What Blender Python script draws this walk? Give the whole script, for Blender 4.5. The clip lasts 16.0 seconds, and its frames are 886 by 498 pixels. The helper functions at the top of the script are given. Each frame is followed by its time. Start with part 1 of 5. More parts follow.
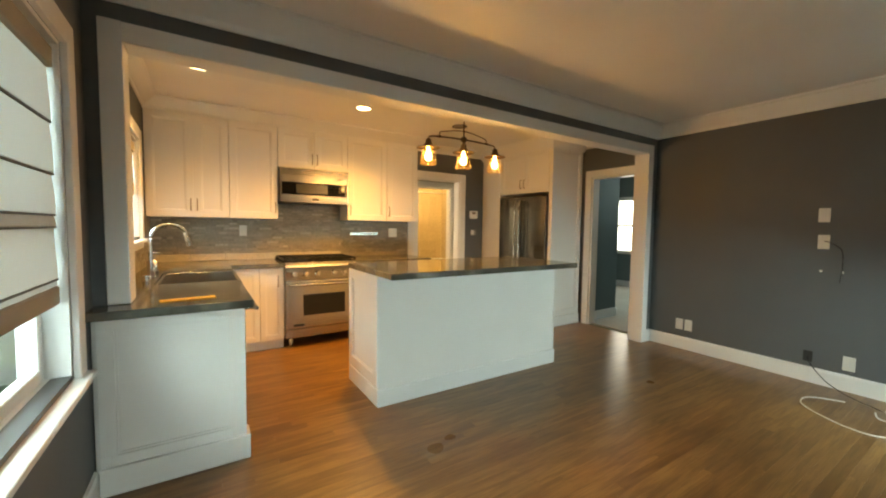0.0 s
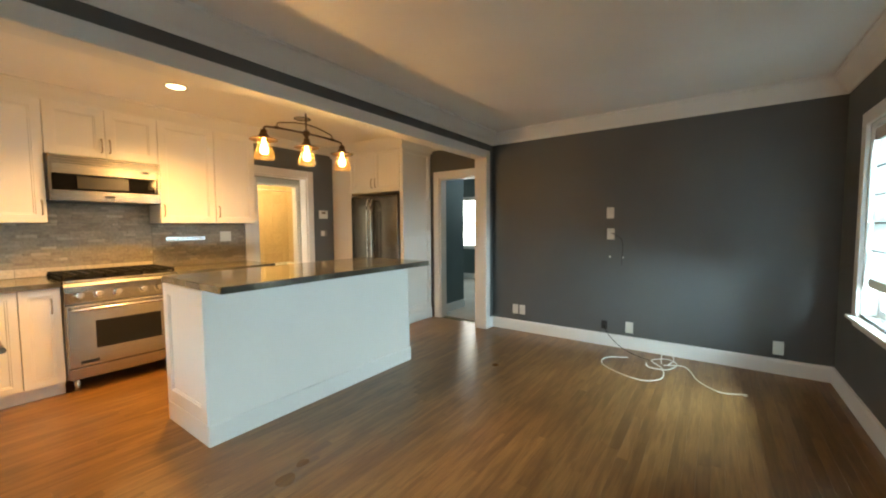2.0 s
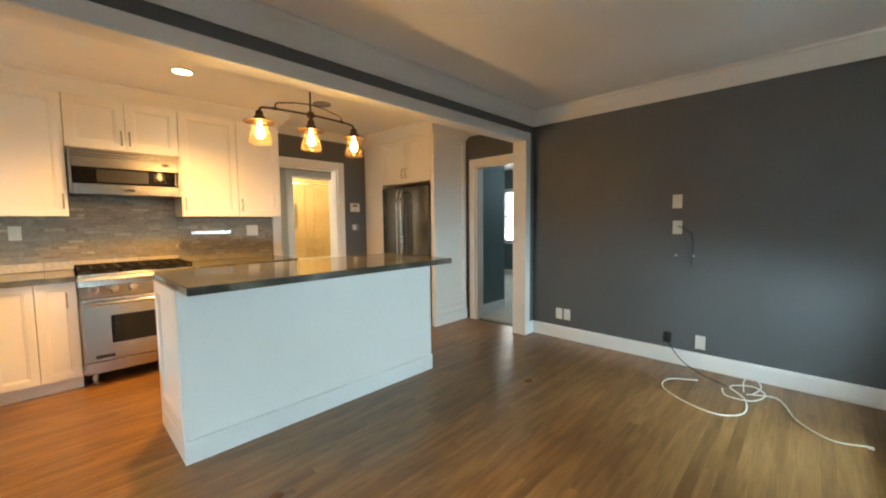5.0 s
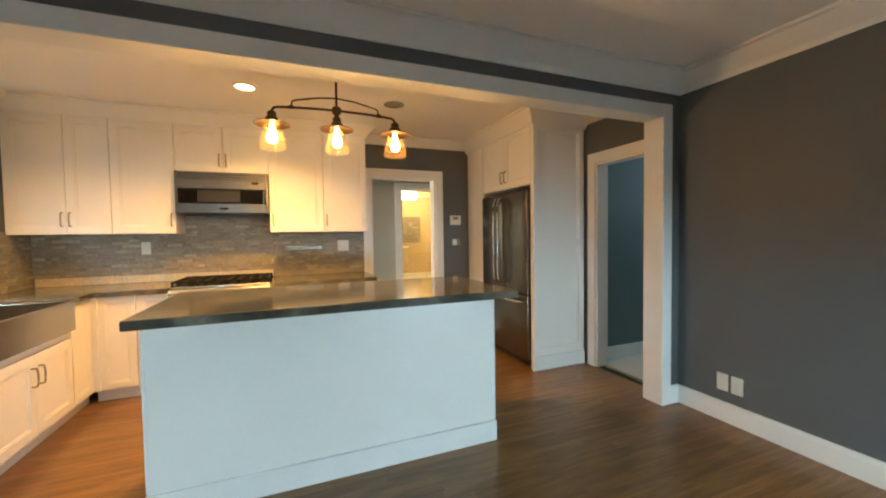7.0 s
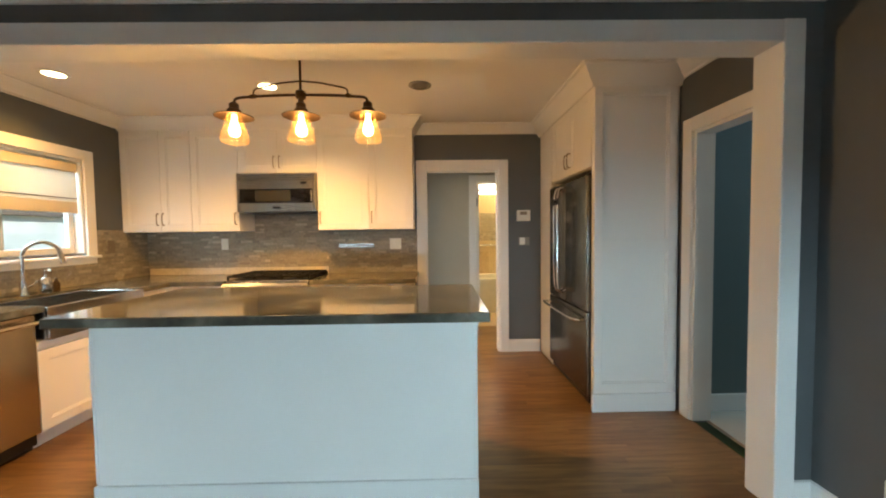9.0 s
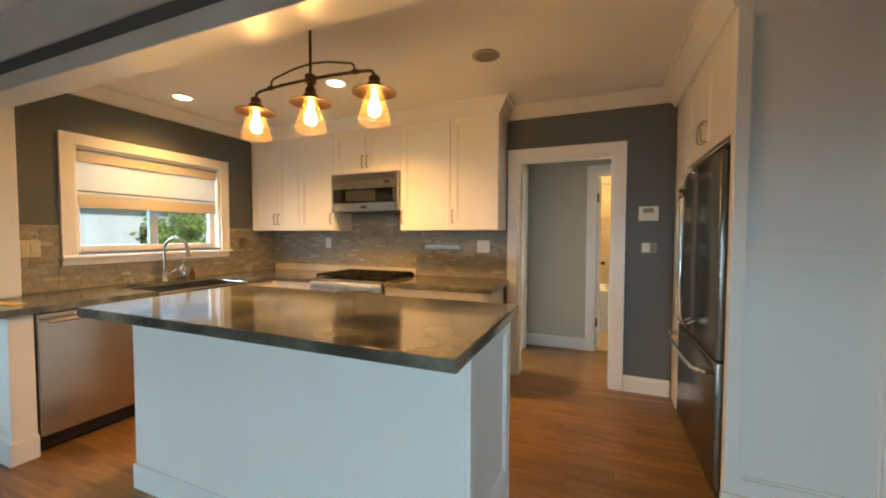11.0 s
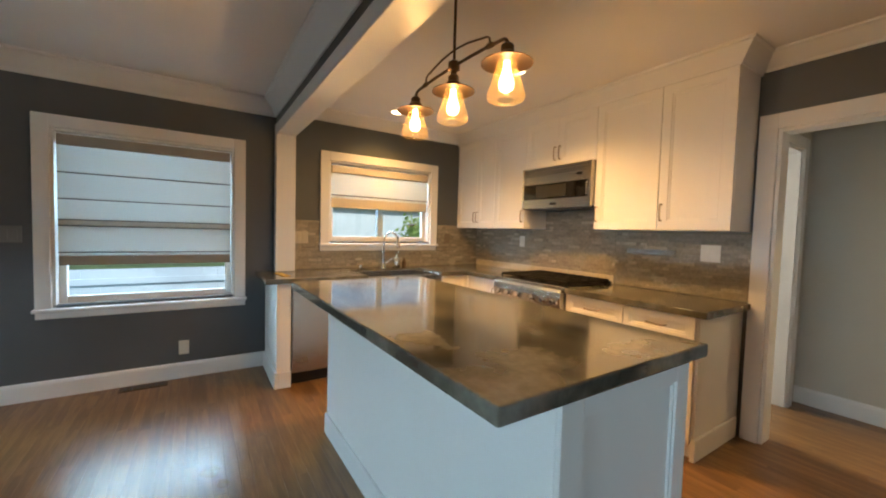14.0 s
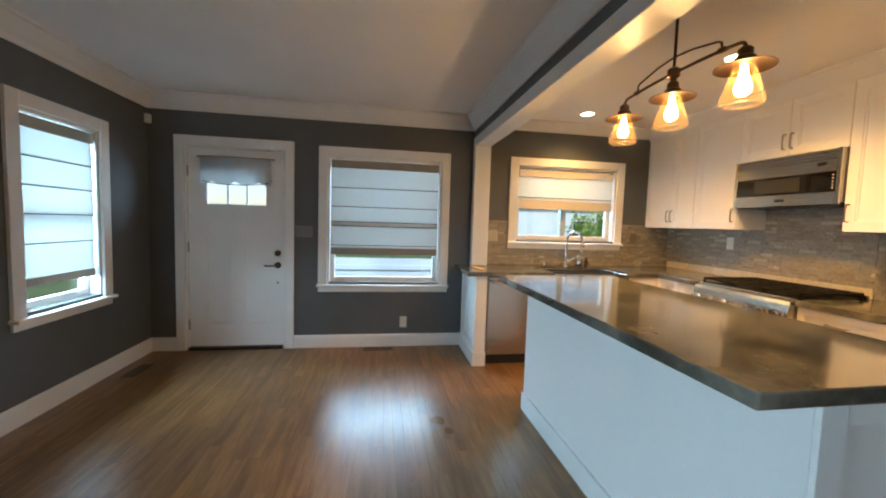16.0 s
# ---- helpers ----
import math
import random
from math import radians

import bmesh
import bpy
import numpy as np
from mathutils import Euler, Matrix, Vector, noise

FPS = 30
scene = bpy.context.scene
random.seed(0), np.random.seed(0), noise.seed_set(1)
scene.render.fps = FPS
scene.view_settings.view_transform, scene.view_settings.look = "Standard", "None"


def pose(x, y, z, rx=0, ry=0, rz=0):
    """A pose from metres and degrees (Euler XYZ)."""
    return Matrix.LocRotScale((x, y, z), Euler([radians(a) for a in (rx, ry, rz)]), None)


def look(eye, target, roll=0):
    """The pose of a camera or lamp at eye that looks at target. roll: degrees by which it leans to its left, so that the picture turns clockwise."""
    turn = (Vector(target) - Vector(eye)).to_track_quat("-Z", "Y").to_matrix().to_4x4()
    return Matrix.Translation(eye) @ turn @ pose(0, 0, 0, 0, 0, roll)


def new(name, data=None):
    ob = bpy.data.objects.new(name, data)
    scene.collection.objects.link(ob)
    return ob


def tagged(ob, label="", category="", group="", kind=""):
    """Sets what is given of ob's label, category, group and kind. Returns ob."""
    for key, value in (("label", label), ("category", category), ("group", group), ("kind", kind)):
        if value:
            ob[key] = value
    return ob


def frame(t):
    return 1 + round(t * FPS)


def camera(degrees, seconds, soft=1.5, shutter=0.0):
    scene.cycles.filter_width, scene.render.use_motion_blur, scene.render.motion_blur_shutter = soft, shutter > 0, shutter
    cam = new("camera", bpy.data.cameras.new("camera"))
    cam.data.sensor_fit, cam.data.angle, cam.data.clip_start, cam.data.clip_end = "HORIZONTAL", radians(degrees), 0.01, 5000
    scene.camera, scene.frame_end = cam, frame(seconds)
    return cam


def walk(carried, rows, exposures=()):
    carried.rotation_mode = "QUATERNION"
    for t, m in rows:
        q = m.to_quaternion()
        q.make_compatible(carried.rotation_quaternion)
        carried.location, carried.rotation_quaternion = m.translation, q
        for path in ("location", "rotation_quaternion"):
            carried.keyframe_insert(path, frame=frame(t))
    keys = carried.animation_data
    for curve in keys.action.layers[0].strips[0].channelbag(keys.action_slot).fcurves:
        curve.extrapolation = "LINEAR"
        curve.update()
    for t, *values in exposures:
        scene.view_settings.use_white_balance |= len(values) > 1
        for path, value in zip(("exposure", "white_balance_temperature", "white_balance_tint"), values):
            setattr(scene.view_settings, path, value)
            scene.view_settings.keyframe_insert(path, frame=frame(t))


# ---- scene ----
cam = camera(99.1, 16.0, 2.0)
PATH = [
    (0, (0.436, 0.605, 1.266), (1.51, 2.288, 1.149), 0.8),
    (0.5, (0.468, 0.609, 1.258), (1.655, 2.216, 1.15), 0.4),
    (1, (0.479, 0.638, 1.264), (1.835, 2.104, 1.155), -0.0),
    (1.5, (0.491, 0.644, 1.286), (1.995, 1.957, 1.169), -0.3),
    (2, (0.519, 0.653, 1.279), (2.138, 1.821, 1.158), -0.4),
    (2.5, (0.519, 0.668, 1.272), (2.223, 1.707, 1.137), -0.6),
    (3, (0.54, 0.665, 1.269), (2.295, 1.613, 1.114), -0.4),
    (3.5, (0.553, 0.666, 1.262), (2.328, 1.57, 1.086), -0.5),
    (4, (0.671, 0.671, 1.269), (2.397, 1.663, 1.076), -0.3),
    (4.5, (0.854, 0.697, 1.27), (2.462, 1.873, 1.091), -0.2),
    (5, (1.035, 0.724, 1.258), (2.464, 2.115, 1.111), -0.6),
    (5.2, (1.116, 0.769, 1.276), (2.471, 2.234, 1.141), -0.8),
    (7.5, (2.337, 0.991, 1.277), (2.914, 2.904, 1.2), -0.7),
    (8, (2.572, 1.026, 1.288), (2.97, 2.984, 1.202), -0.7),
    (8.2, (2.682, 1.064, 1.281), (2.996, 3.038, 1.194), -0.8),
    (10.5, (3.488, 1.734, 1.291), (2.975, 3.666, 1.215), 0.1),
    (11, (3.605, 1.867, 1.291), (2.842, 3.714, 1.213), 0.1),
    (11.5, (3.686, 1.981, 1.289), (2.701, 3.72, 1.218), 0.3),
    (12, (3.665, 2.099, 1.304), (2.512, 3.731, 1.238), 0.4),
    (12.5, (3.643, 2.185, 1.302), (2.344, 3.705, 1.24), 0.4),
    (13, (3.688, 2.267, 1.298), (2.248, 3.653, 1.224), 0.6),
    (13.5, (3.75, 2.317, 1.303), (2.196, 3.573, 1.211), 1.2),
    (14, (3.77, 2.33, 1.28), (2.096, 3.421, 1.186), 1.6),
    (14.5, (3.808, 2.271, 1.293), (2.019, 3.158, 1.181), 1.7),
    (15, (3.834, 2.201, 1.297), (1.958, 2.883, 1.18), 1.8),
    (15.5, (3.874, 2.098, 1.3), (1.94, 2.592, 1.173), 1.9),
    (16, (3.926, 1.991, 1.3), (1.957, 2.315, 1.165), 1.8),
]
# stops, kelvin and tint of the automatic camera
EXPOSURES = [(0.0, 0.15, 9100, 8), (1.5, 0.3, 8000, 8), (3.5, 0.42, 7350, 8), (4.5, 0.42, 7300, 8), (8.2, 0.3, 7050, 9), (11.0, 0.08, 6950, 10), (14.5, -0.02, 6450, 10), (16.0, 0.12, 6300, 10)]
walk(cam, [(t, look(eye, target, roll)) for t, eye, target, roll in PATH], EXPOSURES)

# ---- world and lights ----
world = bpy.data.worlds.new("world")
scene.world = world
world.use_nodes = True
wn = world.node_tree.nodes
sky = wn.new("ShaderNodeTexSky")
sky.sky_type = "NISHITA"
sky.sun_disc = False
sky.sun_elevation = math.radians(40)
sky.sun_rotation = math.radians(75)
wn["Background"].inputs[1].default_value = 0.15
world.node_tree.links.new(sky.outputs[0], wn["Background"].inputs[0])
sun = new("sun", bpy.data.lights.new("sun", "SUN"))
sun.data.energy, sun.data.angle, sun.data.color = 5.0, math.radians(3), (1, 0.95, 0.88)
sun.matrix_world = look((22, 6, 19), (0, 0, 0))


def area(name, eye, target, w, h, watts, colour):
    """A rectangular lamp for sky light."""
    ob = new(name, bpy.data.lights.new(name, "AREA"))
    ob.data.shape, ob.data.size, ob.data.size_y = "RECTANGLE", w, h
    ob.data.energy, ob.data.color = watts, colour
    ob.matrix_world = look(eye, target)
    return ob


def bulb(name, place, watts, colour, radius):
    ob = new(name, bpy.data.lights.new(name, "POINT"))
    ob.data.energy, ob.data.color, ob.data.shadow_soft_size = watts, colour, radius
    ob.location = place
    return ob


DAY = (0.55, 0.82, 1.0)
WARM = (1.0, 0.52, 0.17)
# sky seen by windows 1 to 4, standing outside above the line of sight
area("daylight_west", (-0.75, 2.03, 1.46), (1.0, 2.03, 1.42), 1.4, 1.1, 112, DAY)
area("daylight_kitchen", (-0.55, 4.0, 2.0), (1.0, 4.0, 1.1), 1.2, 0.8, 75, DAY)
area("daylight_south_west", (0.95, -0.90, 1.24), (1.1, 1.0, 1.34), 1.0, 1.1, 330, DAY)
area("daylight_south_east", (3.78, -0.90, 1.24), (3.6, 1.0, 1.48), 1.1, 1.1, 600, DAY)
# fill lamp added inside the bedroom under its ceiling, for the window's daylight
area("daylight_fill_bedroom", (7.6, 3.6, 2.3), (5.5, 3.6, 0.6), 1.0, 1.0, 60, DAY)
# daylight lamp just inside the side room's window opening
area("daylight_side_room", (1.05, 5.75, 1.5), (3.0, 5.9, 1.0), 0.7, 1.0, 60, (1.0, 0.92, 0.78))
for x, y, watts in ((0.434, 3.95, 85), (1.784, 4.19, 238)):
    can = new("can_light_beam", bpy.data.lights.new("can_light_beam", "SPOT"))
    can.data.energy, can.data.color = watts, (1.0, 0.53, 0.16)
    can.data.spot_size, can.data.spot_blend, can.data.shadow_soft_size = math.radians(140), 1.0, 0.05
    can.location = (x, y, 2.385)
for x in (1.996, 2.345, 2.694):
    bulb("pendant_glow", (x, 3.29, 1.845), 8.0, WARM, 0.02)
bulb("bathroom_glow", (4.2, 7.0, 2.25), 55, (1.0, 0.72, 0.34), 0.08)


# ---- materials ----
def nodes_of(name):
    m = bpy.data.materials.new(name)
    m.use_nodes = True
    t = m.node_tree
    return m, t.nodes, t.links, t.nodes["Principled BSDF"]


def grainy(n, l, scale, detail=4, stretch=(1, 1, 1), offset=None):
    geo = n.new("ShaderNodeNewGeometry")
    mp = n.new("ShaderNodeMapping")
    mp.inputs["Scale"].default_value = stretch
    l.new(geo.outputs["Position"], mp.inputs["Vector"])
    if offset is not None:
        l.new(offset, mp.inputs["Location"])
    t = n.new("ShaderNodeTexNoise")
    t.inputs["Scale"].default_value = scale
    t.inputs["Detail"].default_value = detail
    l.new(mp.outputs[0], t.inputs["Vector"])
    return t.outputs["Fac"]


def ramp(n, l, fac, stops):
    r = n.new("ShaderNodeValToRGB")
    while len(r.color_ramp.elements) < len(stops):
        r.color_ramp.elements.new(0.5)
    for e, (p, c) in zip(r.color_ramp.elements, stops):
        e.position, e.color = p, (*c, 1)
    l.new(fac, r.inputs[0])
    return r.outputs[0]


def bump(n, l, fac, b, strength, distance=0.002):
    k = n.new("ShaderNodeBump")
    k.inputs["Strength"].default_value, k.inputs["Distance"].default_value = strength, distance
    l.new(fac, k.inputs["Height"])
    l.new(k.outputs[0], b.inputs["Normal"])


def painted(name, colour, rough, vary=0.08, grain=180, relief=0.15, big=1.3):
    """Rolled paint: faint blotches, fine stipple."""
    m, n, l, b = nodes_of(name)
    lo = tuple(c * (1 - vary) for c in colour)
    hi = tuple(min(1, c * (1 + vary)) for c in colour)
    l.new(ramp(n, l, grainy(n, l, big, 6), [(0.3, lo), (0.7, hi)]), b.inputs["Base Color"])
    rr = n.new("ShaderNodeMapRange")
    rr.inputs["To Min"].default_value, rr.inputs["To Max"].default_value = rough - 0.06, rough + 0.08
    l.new(grainy(n, l, 4, 3), rr.inputs["Value"])
    l.new(rr.outputs[0], b.inputs["Roughness"])
    bump(n, l, grainy(n, l, grain, 3), b, relief)
    return m


def metal(name, colour, rough, stretch=(1, 1, 60), metallic=1.0):
    """Brushed metal."""
    m, n, l, b = nodes_of(name)
    b.inputs["Metallic"].default_value = metallic
    f = grainy(n, l, 30, 4, stretch)
    l.new(ramp(n, l, f, [(0.3, tuple(c * 0.88 for c in colour)), (0.7, colour)]), b.inputs["Base Color"])
    rr = n.new("ShaderNodeMapRange")
    rr.inputs["To Min"].default_value, rr.inputs["To Max"].default_value = rough * 0.92, rough * 1.12
    l.new(grainy(n, l, 2, 1), rr.inputs["Value"])
    l.new(rr.outputs[0], b.inputs["Roughness"])
    return m


def piece_random(n, l):
    """A number for each piece, whether an object of its own or an island of a joined mesh."""
    a = n.new("ShaderNodeObjectInfo").outputs["Random"]
    g = n.new("ShaderNodeNewGeometry").outputs["Random Per Island"]
    add = n.new("ShaderNodeMath")
    l.new(a, add.inputs[0])
    l.new(g, add.inputs[1])
    fr = n.new("ShaderNodeMath")
    fr.operation = "FRACT"
    l.new(add.outputs[0], fr.inputs[0])
    return fr.outputs[0]


def mix(n, l, fac, a, b_, kind="MIX"):
    k = n.new("ShaderNodeMix")
    k.data_type, k.blend_type = "RGBA", kind
    for sock, v in ((k.inputs[0], fac), (k.inputs[6], a), (k.inputs[7], b_)):
        if isinstance(v, (int, float)):
            sock.default_value = v
        elif isinstance(v, tuple):
            sock.default_value = (*v, 1)
        else:
            l.new(v, sock)
    return k.outputs[2]


def oak():
    m, n, l, b = nodes_of("oak_floor")
    r = piece_random(n, l)
    off = n.new("ShaderNodeCombineXYZ")
    mul = n.new("ShaderNodeMath")
    mul.operation = "MULTIPLY"
    mul.inputs[1].default_value = 37.0
    l.new(r, mul.inputs[0])
    l.new(mul.outputs[0], off.inputs[0])
    l.new(mul.outputs[0], off.inputs[2])
    base = ramp(n, l, r, [(0.0, (0.18, 0.094, 0.035)), (0.3, (0.235, 0.129, 0.05)), (0.65, (0.27, 0.152, 0.06)), (1.0, (0.20, 0.107, 0.04))])
    grain = grainy(n, l, 5, 8, (1.2, 26, 1), off.outputs[0])
    cath = grainy(n, l, 2.2, 5, (1.4, 11, 1), off.outputs[0])
    fine = ramp(n, l, grain, [(0.36, (0.62, 0.55, 0.5)), (0.56, (1, 1, 1))])
    c = mix(n, l, 0.5, base, fine, "MULTIPLY")
    dark = ramp(n, l, cath, [(0.40, (0.68, 0.6, 0.52)), (0.58, (1.05, 1.03, 1.0))])
    c = mix(n, l, 0.85, c, dark, "MULTIPLY")
    wear = ramp(n, l, grainy(n, l, 0.9, 6), [(0.35, (0.7, 0.68, 0.67)), (0.68, (1.16, 1.14, 1.12))])
    c = mix(n, l, 0.9, c, wear, "MULTIPLY")
    l.new(c, b.inputs["Base Color"])
    rr = n.new("ShaderNodeMapRange")
    rr.inputs["To Min"].default_value, rr.inputs["To Max"].default_value = 0.25, 0.34
    l.new(grainy(n, l, 1.5, 2), rr.inputs["Value"])
    l.new(rr.outputs[0], b.inputs["Roughness"])
    bump(n, l, grain, b, 0.12, 0.001)
    return m


def counter_stone():
    m, n, l, b = nodes_of("soapstone")
    f = grainy(n, l, 4.5, 8)
    c = ramp(n, l, f, [(0.36, (0.046, 0.046, 0.037)), (0.5, (0.09, 0.087, 0.07)), (0.64, (0.185, 0.176, 0.143))])
    v = ramp(n, l, grainy(n, l, 40, 4), [(0.35, (0.8, 0.8, 0.8)), (0.7, (1.1, 1.1, 1.08))])
    l.new(mix(n, l, 0.8, c, v, "MULTIPLY"), b.inputs["Base Color"])
    rr = n.new("ShaderNodeMapRange")
    rr.inputs["To Min"].default_value, rr.inputs["To Max"].default_value = 0.07, 0.14
    l.new(grainy(n, l, 3, 2), rr.inputs["Value"])
    l.new(rr.outputs[0], b.inputs["Roughness"])
    b.inputs["Specular IOR Level"].default_value = 0.85
    bump(n, l, grainy(n, l, 25, 4), b, 0.03, 0.001)
    return m


def mosaic(name, stops):
    m, n, l, b = nodes_of(name)
    r = piece_random(n, l)
    c = ramp(n, l, r, stops)
    v = ramp(n, l, grainy(n, l, 55, 5), [(0.3, (0.72, 0.7, 0.68)), (0.72, (1.12, 1.1, 1.08))])
    l.new(mix(n, l, 0.8, c, v, "MULTIPLY"), b.inputs["Base Color"])
    rr = n.new("ShaderNodeMapRange")
    rr.inputs["To Min"].default_value, rr.inputs["To Max"].default_value = 0.30, 0.6
    l.new(r, rr.inputs["Value"])
    l.new(rr.outputs[0], b.inputs["Roughness"])
    bump(n, l, grainy(n, l, 90, 4), b, 0.25, 0.002)
    return m


def fabric(name, colour, through_light):
    """Woven shade cloth that lets light through."""
    m, n, l, b = nodes_of(name)
    w = grainy(n, l, 260, 2, (1, 1, 1.6))
    c = ramp(n, l, w, [(0.3, tuple(k * 0.9 for k in colour)), (0.7, colour)])
    l.new(c, b.inputs["Base Color"])
    b.inputs["Roughness"].default_value = 0.9
    bump(n, l, w, b, 0.3, 0.001)
    tr = n.new("ShaderNodeBsdfTranslucent")
    l.new(c, tr.inputs["Color"])
    mx = n.new("ShaderNodeMixShader")
    mx.inputs[0].default_value = through_light
    l.new(b.outputs[0], mx.inputs[1])
    l.new(tr.outputs[0], mx.inputs[2])
    l.new(mx.outputs[0], n["Material Output"].inputs["Surface"])
    return m


def glowing(name, colour, strength):
    m, n, l, b = nodes_of(name)
    b.inputs["Base Color"].default_value = (*colour, 1)
    b.inputs["Emission Color"].default_value = (*colour, 1)
    b.inputs["Emission Strength"].default_value = strength
    return m


def glassy(name, colour, rough=0.02):
    m, n, l, b = nodes_of(name)
    b.inputs["Base Color"].default_value = (*colour, 1)
    b.inputs["Transmission Weight"].default_value = 1.0
    b.inputs["Roughness"].default_value = rough
    b.inputs["IOR"].default_value = 1.45
    return m


def thin_amber():
    """Thin amber glass: tinted and clear, a little milky, glossy at grazing angles."""
    m, n, l, b = nodes_of("amber_glass")
    tr = n.new("ShaderNodeBsdfTransparent")
    tr.inputs[0].default_value = (1.0, 0.95, 0.84, 1)
    tl = n.new("ShaderNodeBsdfTranslucent")
    tl.inputs[0].default_value = (1.0, 0.70, 0.32, 1)
    gl = n.new("ShaderNodeBsdfGlossy")
    gl.inputs["Roughness"].default_value = 0.04
    fr_ = n.new("ShaderNodeLayerWeight")
    fr_.inputs[0].default_value = 0.3
    soft_ = n.new("ShaderNodeMath")
    soft_.operation = "MULTIPLY"
    soft_.inputs[1].default_value = 0.35
    l.new(fr_.outputs["Facing"], soft_.inputs[0])
    m1, m2 = n.new("ShaderNodeMixShader"), n.new("ShaderNodeMixShader")
    m1.inputs[0].default_value = 0.03
    l.new(tr.outputs[0], m1.inputs[1])
    l.new(tl.outputs[0], m1.inputs[2])
    l.new(soft_.outputs[0], m2.inputs[0])
    l.new(m1.outputs[0], m2.inputs[1])
    l.new(gl.outputs[0], m2.inputs[2])
    l.new(m2.outputs[0], n["Material Output"].inputs["Surface"])
    return m


def plain(name, colour, rough, metallic=0.0):
    m, n, l, b = nodes_of(name)
    v = ramp(n, l, grainy(n, l, 12, 4), [(0.3, tuple(c * 0.9 for c in colour)), (0.7, colour)])
    l.new(v, b.inputs["Base Color"])
    b.inputs["Roughness"].default_value, b.inputs["Metallic"].default_value = rough, metallic
    return m


SEAM = plain("dark_seam_tape", (0.10, 0.10, 0.10), 0.8)
GREY = painted("slate_grey_paint", (0.092, 0.101, 0.107), 0.55)
TEAL = painted("blue_grey_paint", (0.10, 0.145, 0.152), 0.6)
SAGE = painted("pale_grey_hall_paint", (0.50, 0.48, 0.41), 0.6)
WHITE = painted("white_trim_paint", (0.74, 0.74, 0.73), 0.36, 0.03, 90, 0.06)
CABINET = painted("white_cabinet_paint", (0.76, 0.75, 0.73), 0.34, 0.03, 90, 0.06)
CEIL = painted("white_ceiling_paint", (0.80, 0.79, 0.77), 0.5, 0.04, 160, 0.12)
OAK = oak()
GAP = plain("dark_joint", (0.12, 0.066, 0.03), 0.8)
STONE = counter_stone()
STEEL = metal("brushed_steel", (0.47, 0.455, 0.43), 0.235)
# refrigerator steel: the dark wall it reflects is put into the colour
STEEL_V_DARK = metal("upright_steel_dark_reflection", (0.22, 0.21, 0.19), 0.235, (60, 60, 1))
CHROME = metal("chrome", (0.75, 0.75, 0.75), 0.12)
NICKEL = metal("satin_nickel", (0.36, 0.31, 0.25), 0.3)
BLACK = plain("black_enamel", (0.012, 0.012, 0.012), 0.35)
BLACKGLASS = plain("black_glass", (0.006, 0.006, 0.007), 0.05)
IRON = plain("cast_iron", (0.012, 0.012, 0.012), 0.75)
IRON.node_tree.nodes["Principled BSDF"].inputs["Specular IOR Level"].default_value = 0.15
BRONZE = metal("dark_bronze", (0.10, 0.065, 0.04), 0.4, (1, 1, 1))
TILE = mosaic("stone_mosaic", [(0, (0.22, 0.20, 0.165)), (0.22, (0.31, 0.285, 0.235)), (0.45, (0.255, 0.235, 0.195)), (0.62, (0.345, 0.315, 0.26)), (0.8, (0.235, 0.215, 0.18)), (0.94, (0.46, 0.42, 0.35)), (1, (0.28, 0.25, 0.2))])
GROUT = plain("grout", (0.24, 0.22, 0.18), 0.9)
CREAM = mosaic("cream_stone", [(0, (0.52, 0.47, 0.38)), (1, (0.62, 0.57, 0.47))])
CLOTH = fabric("ivory_shade_cloth", (0.66, 0.74, 0.75), 0.036)
BAND = fabric("tan_shade_band", (0.36, 0.32, 0.27), 0.10)
# band cloth of the kitchen shade, warm lamp light put into its colour
LITBAND = fabric("warm_lit_shade_band", (0.62, 0.55, 0.44), 0.02)
SHEER = fabric("grey_sheer", (0.50, 0.52, 0.53), 0.45)
PANE = glassy("window_glass", (0.97, 0.99, 1.0), 0.0)
AMBER = thin_amber()
PLASTIC = plain("white_plastic", (0.72, 0.72, 0.68), 0.4)
BROWNPLATE = plain("brushed_plate", (0.25, 0.21, 0.17), 0.4, 0.6)
FILAMENT = glowing("filament", (1.0, 0.68, 0.30), 26)
LAMPFACE = glowing("can_lens", (1.0, 0.78, 0.45), 14)
CARPET = painted("grey_carpet", (0.36, 0.34, 0.30), 0.95, 0.12, 400, 0.8)
BATHTILE = mosaic("tan_bath_tile", [(0, (0.50, 0.40, 0.26)), (0.5, (0.58, 0.47, 0.31)), (1, (0.46, 0.36, 0.23))])
GRASS = painted("lawn", (0.06, 0.11, 0.03), 0.9, 0.4, 60, 0.8)
LEAF = fabric("foliage", (0.27, 0.42, 0.12), 0.5)
BARK = painted("bark", (0.11, 0.08, 0.055), 0.9, 0.3, 40, 0.8)
SIDING = painted("pale_siding", (0.42, 0.52, 0.57), 0.7)
FENCE_MULLION = painted("blue_grey_fence_backlit_mullion", (0.36, 0.46, 0.54), 0.7, 0.15)
ASPHALT = painted("driveway", (0.16, 0.16, 0.16), 0.9, 0.2)
ROOFING = painted("shingle_roof", (0.09, 0.085, 0.08), 0.9, 0.2)
YELLOW = plain("manila_card", (0.75, 0.44, 0.06), 0.7)


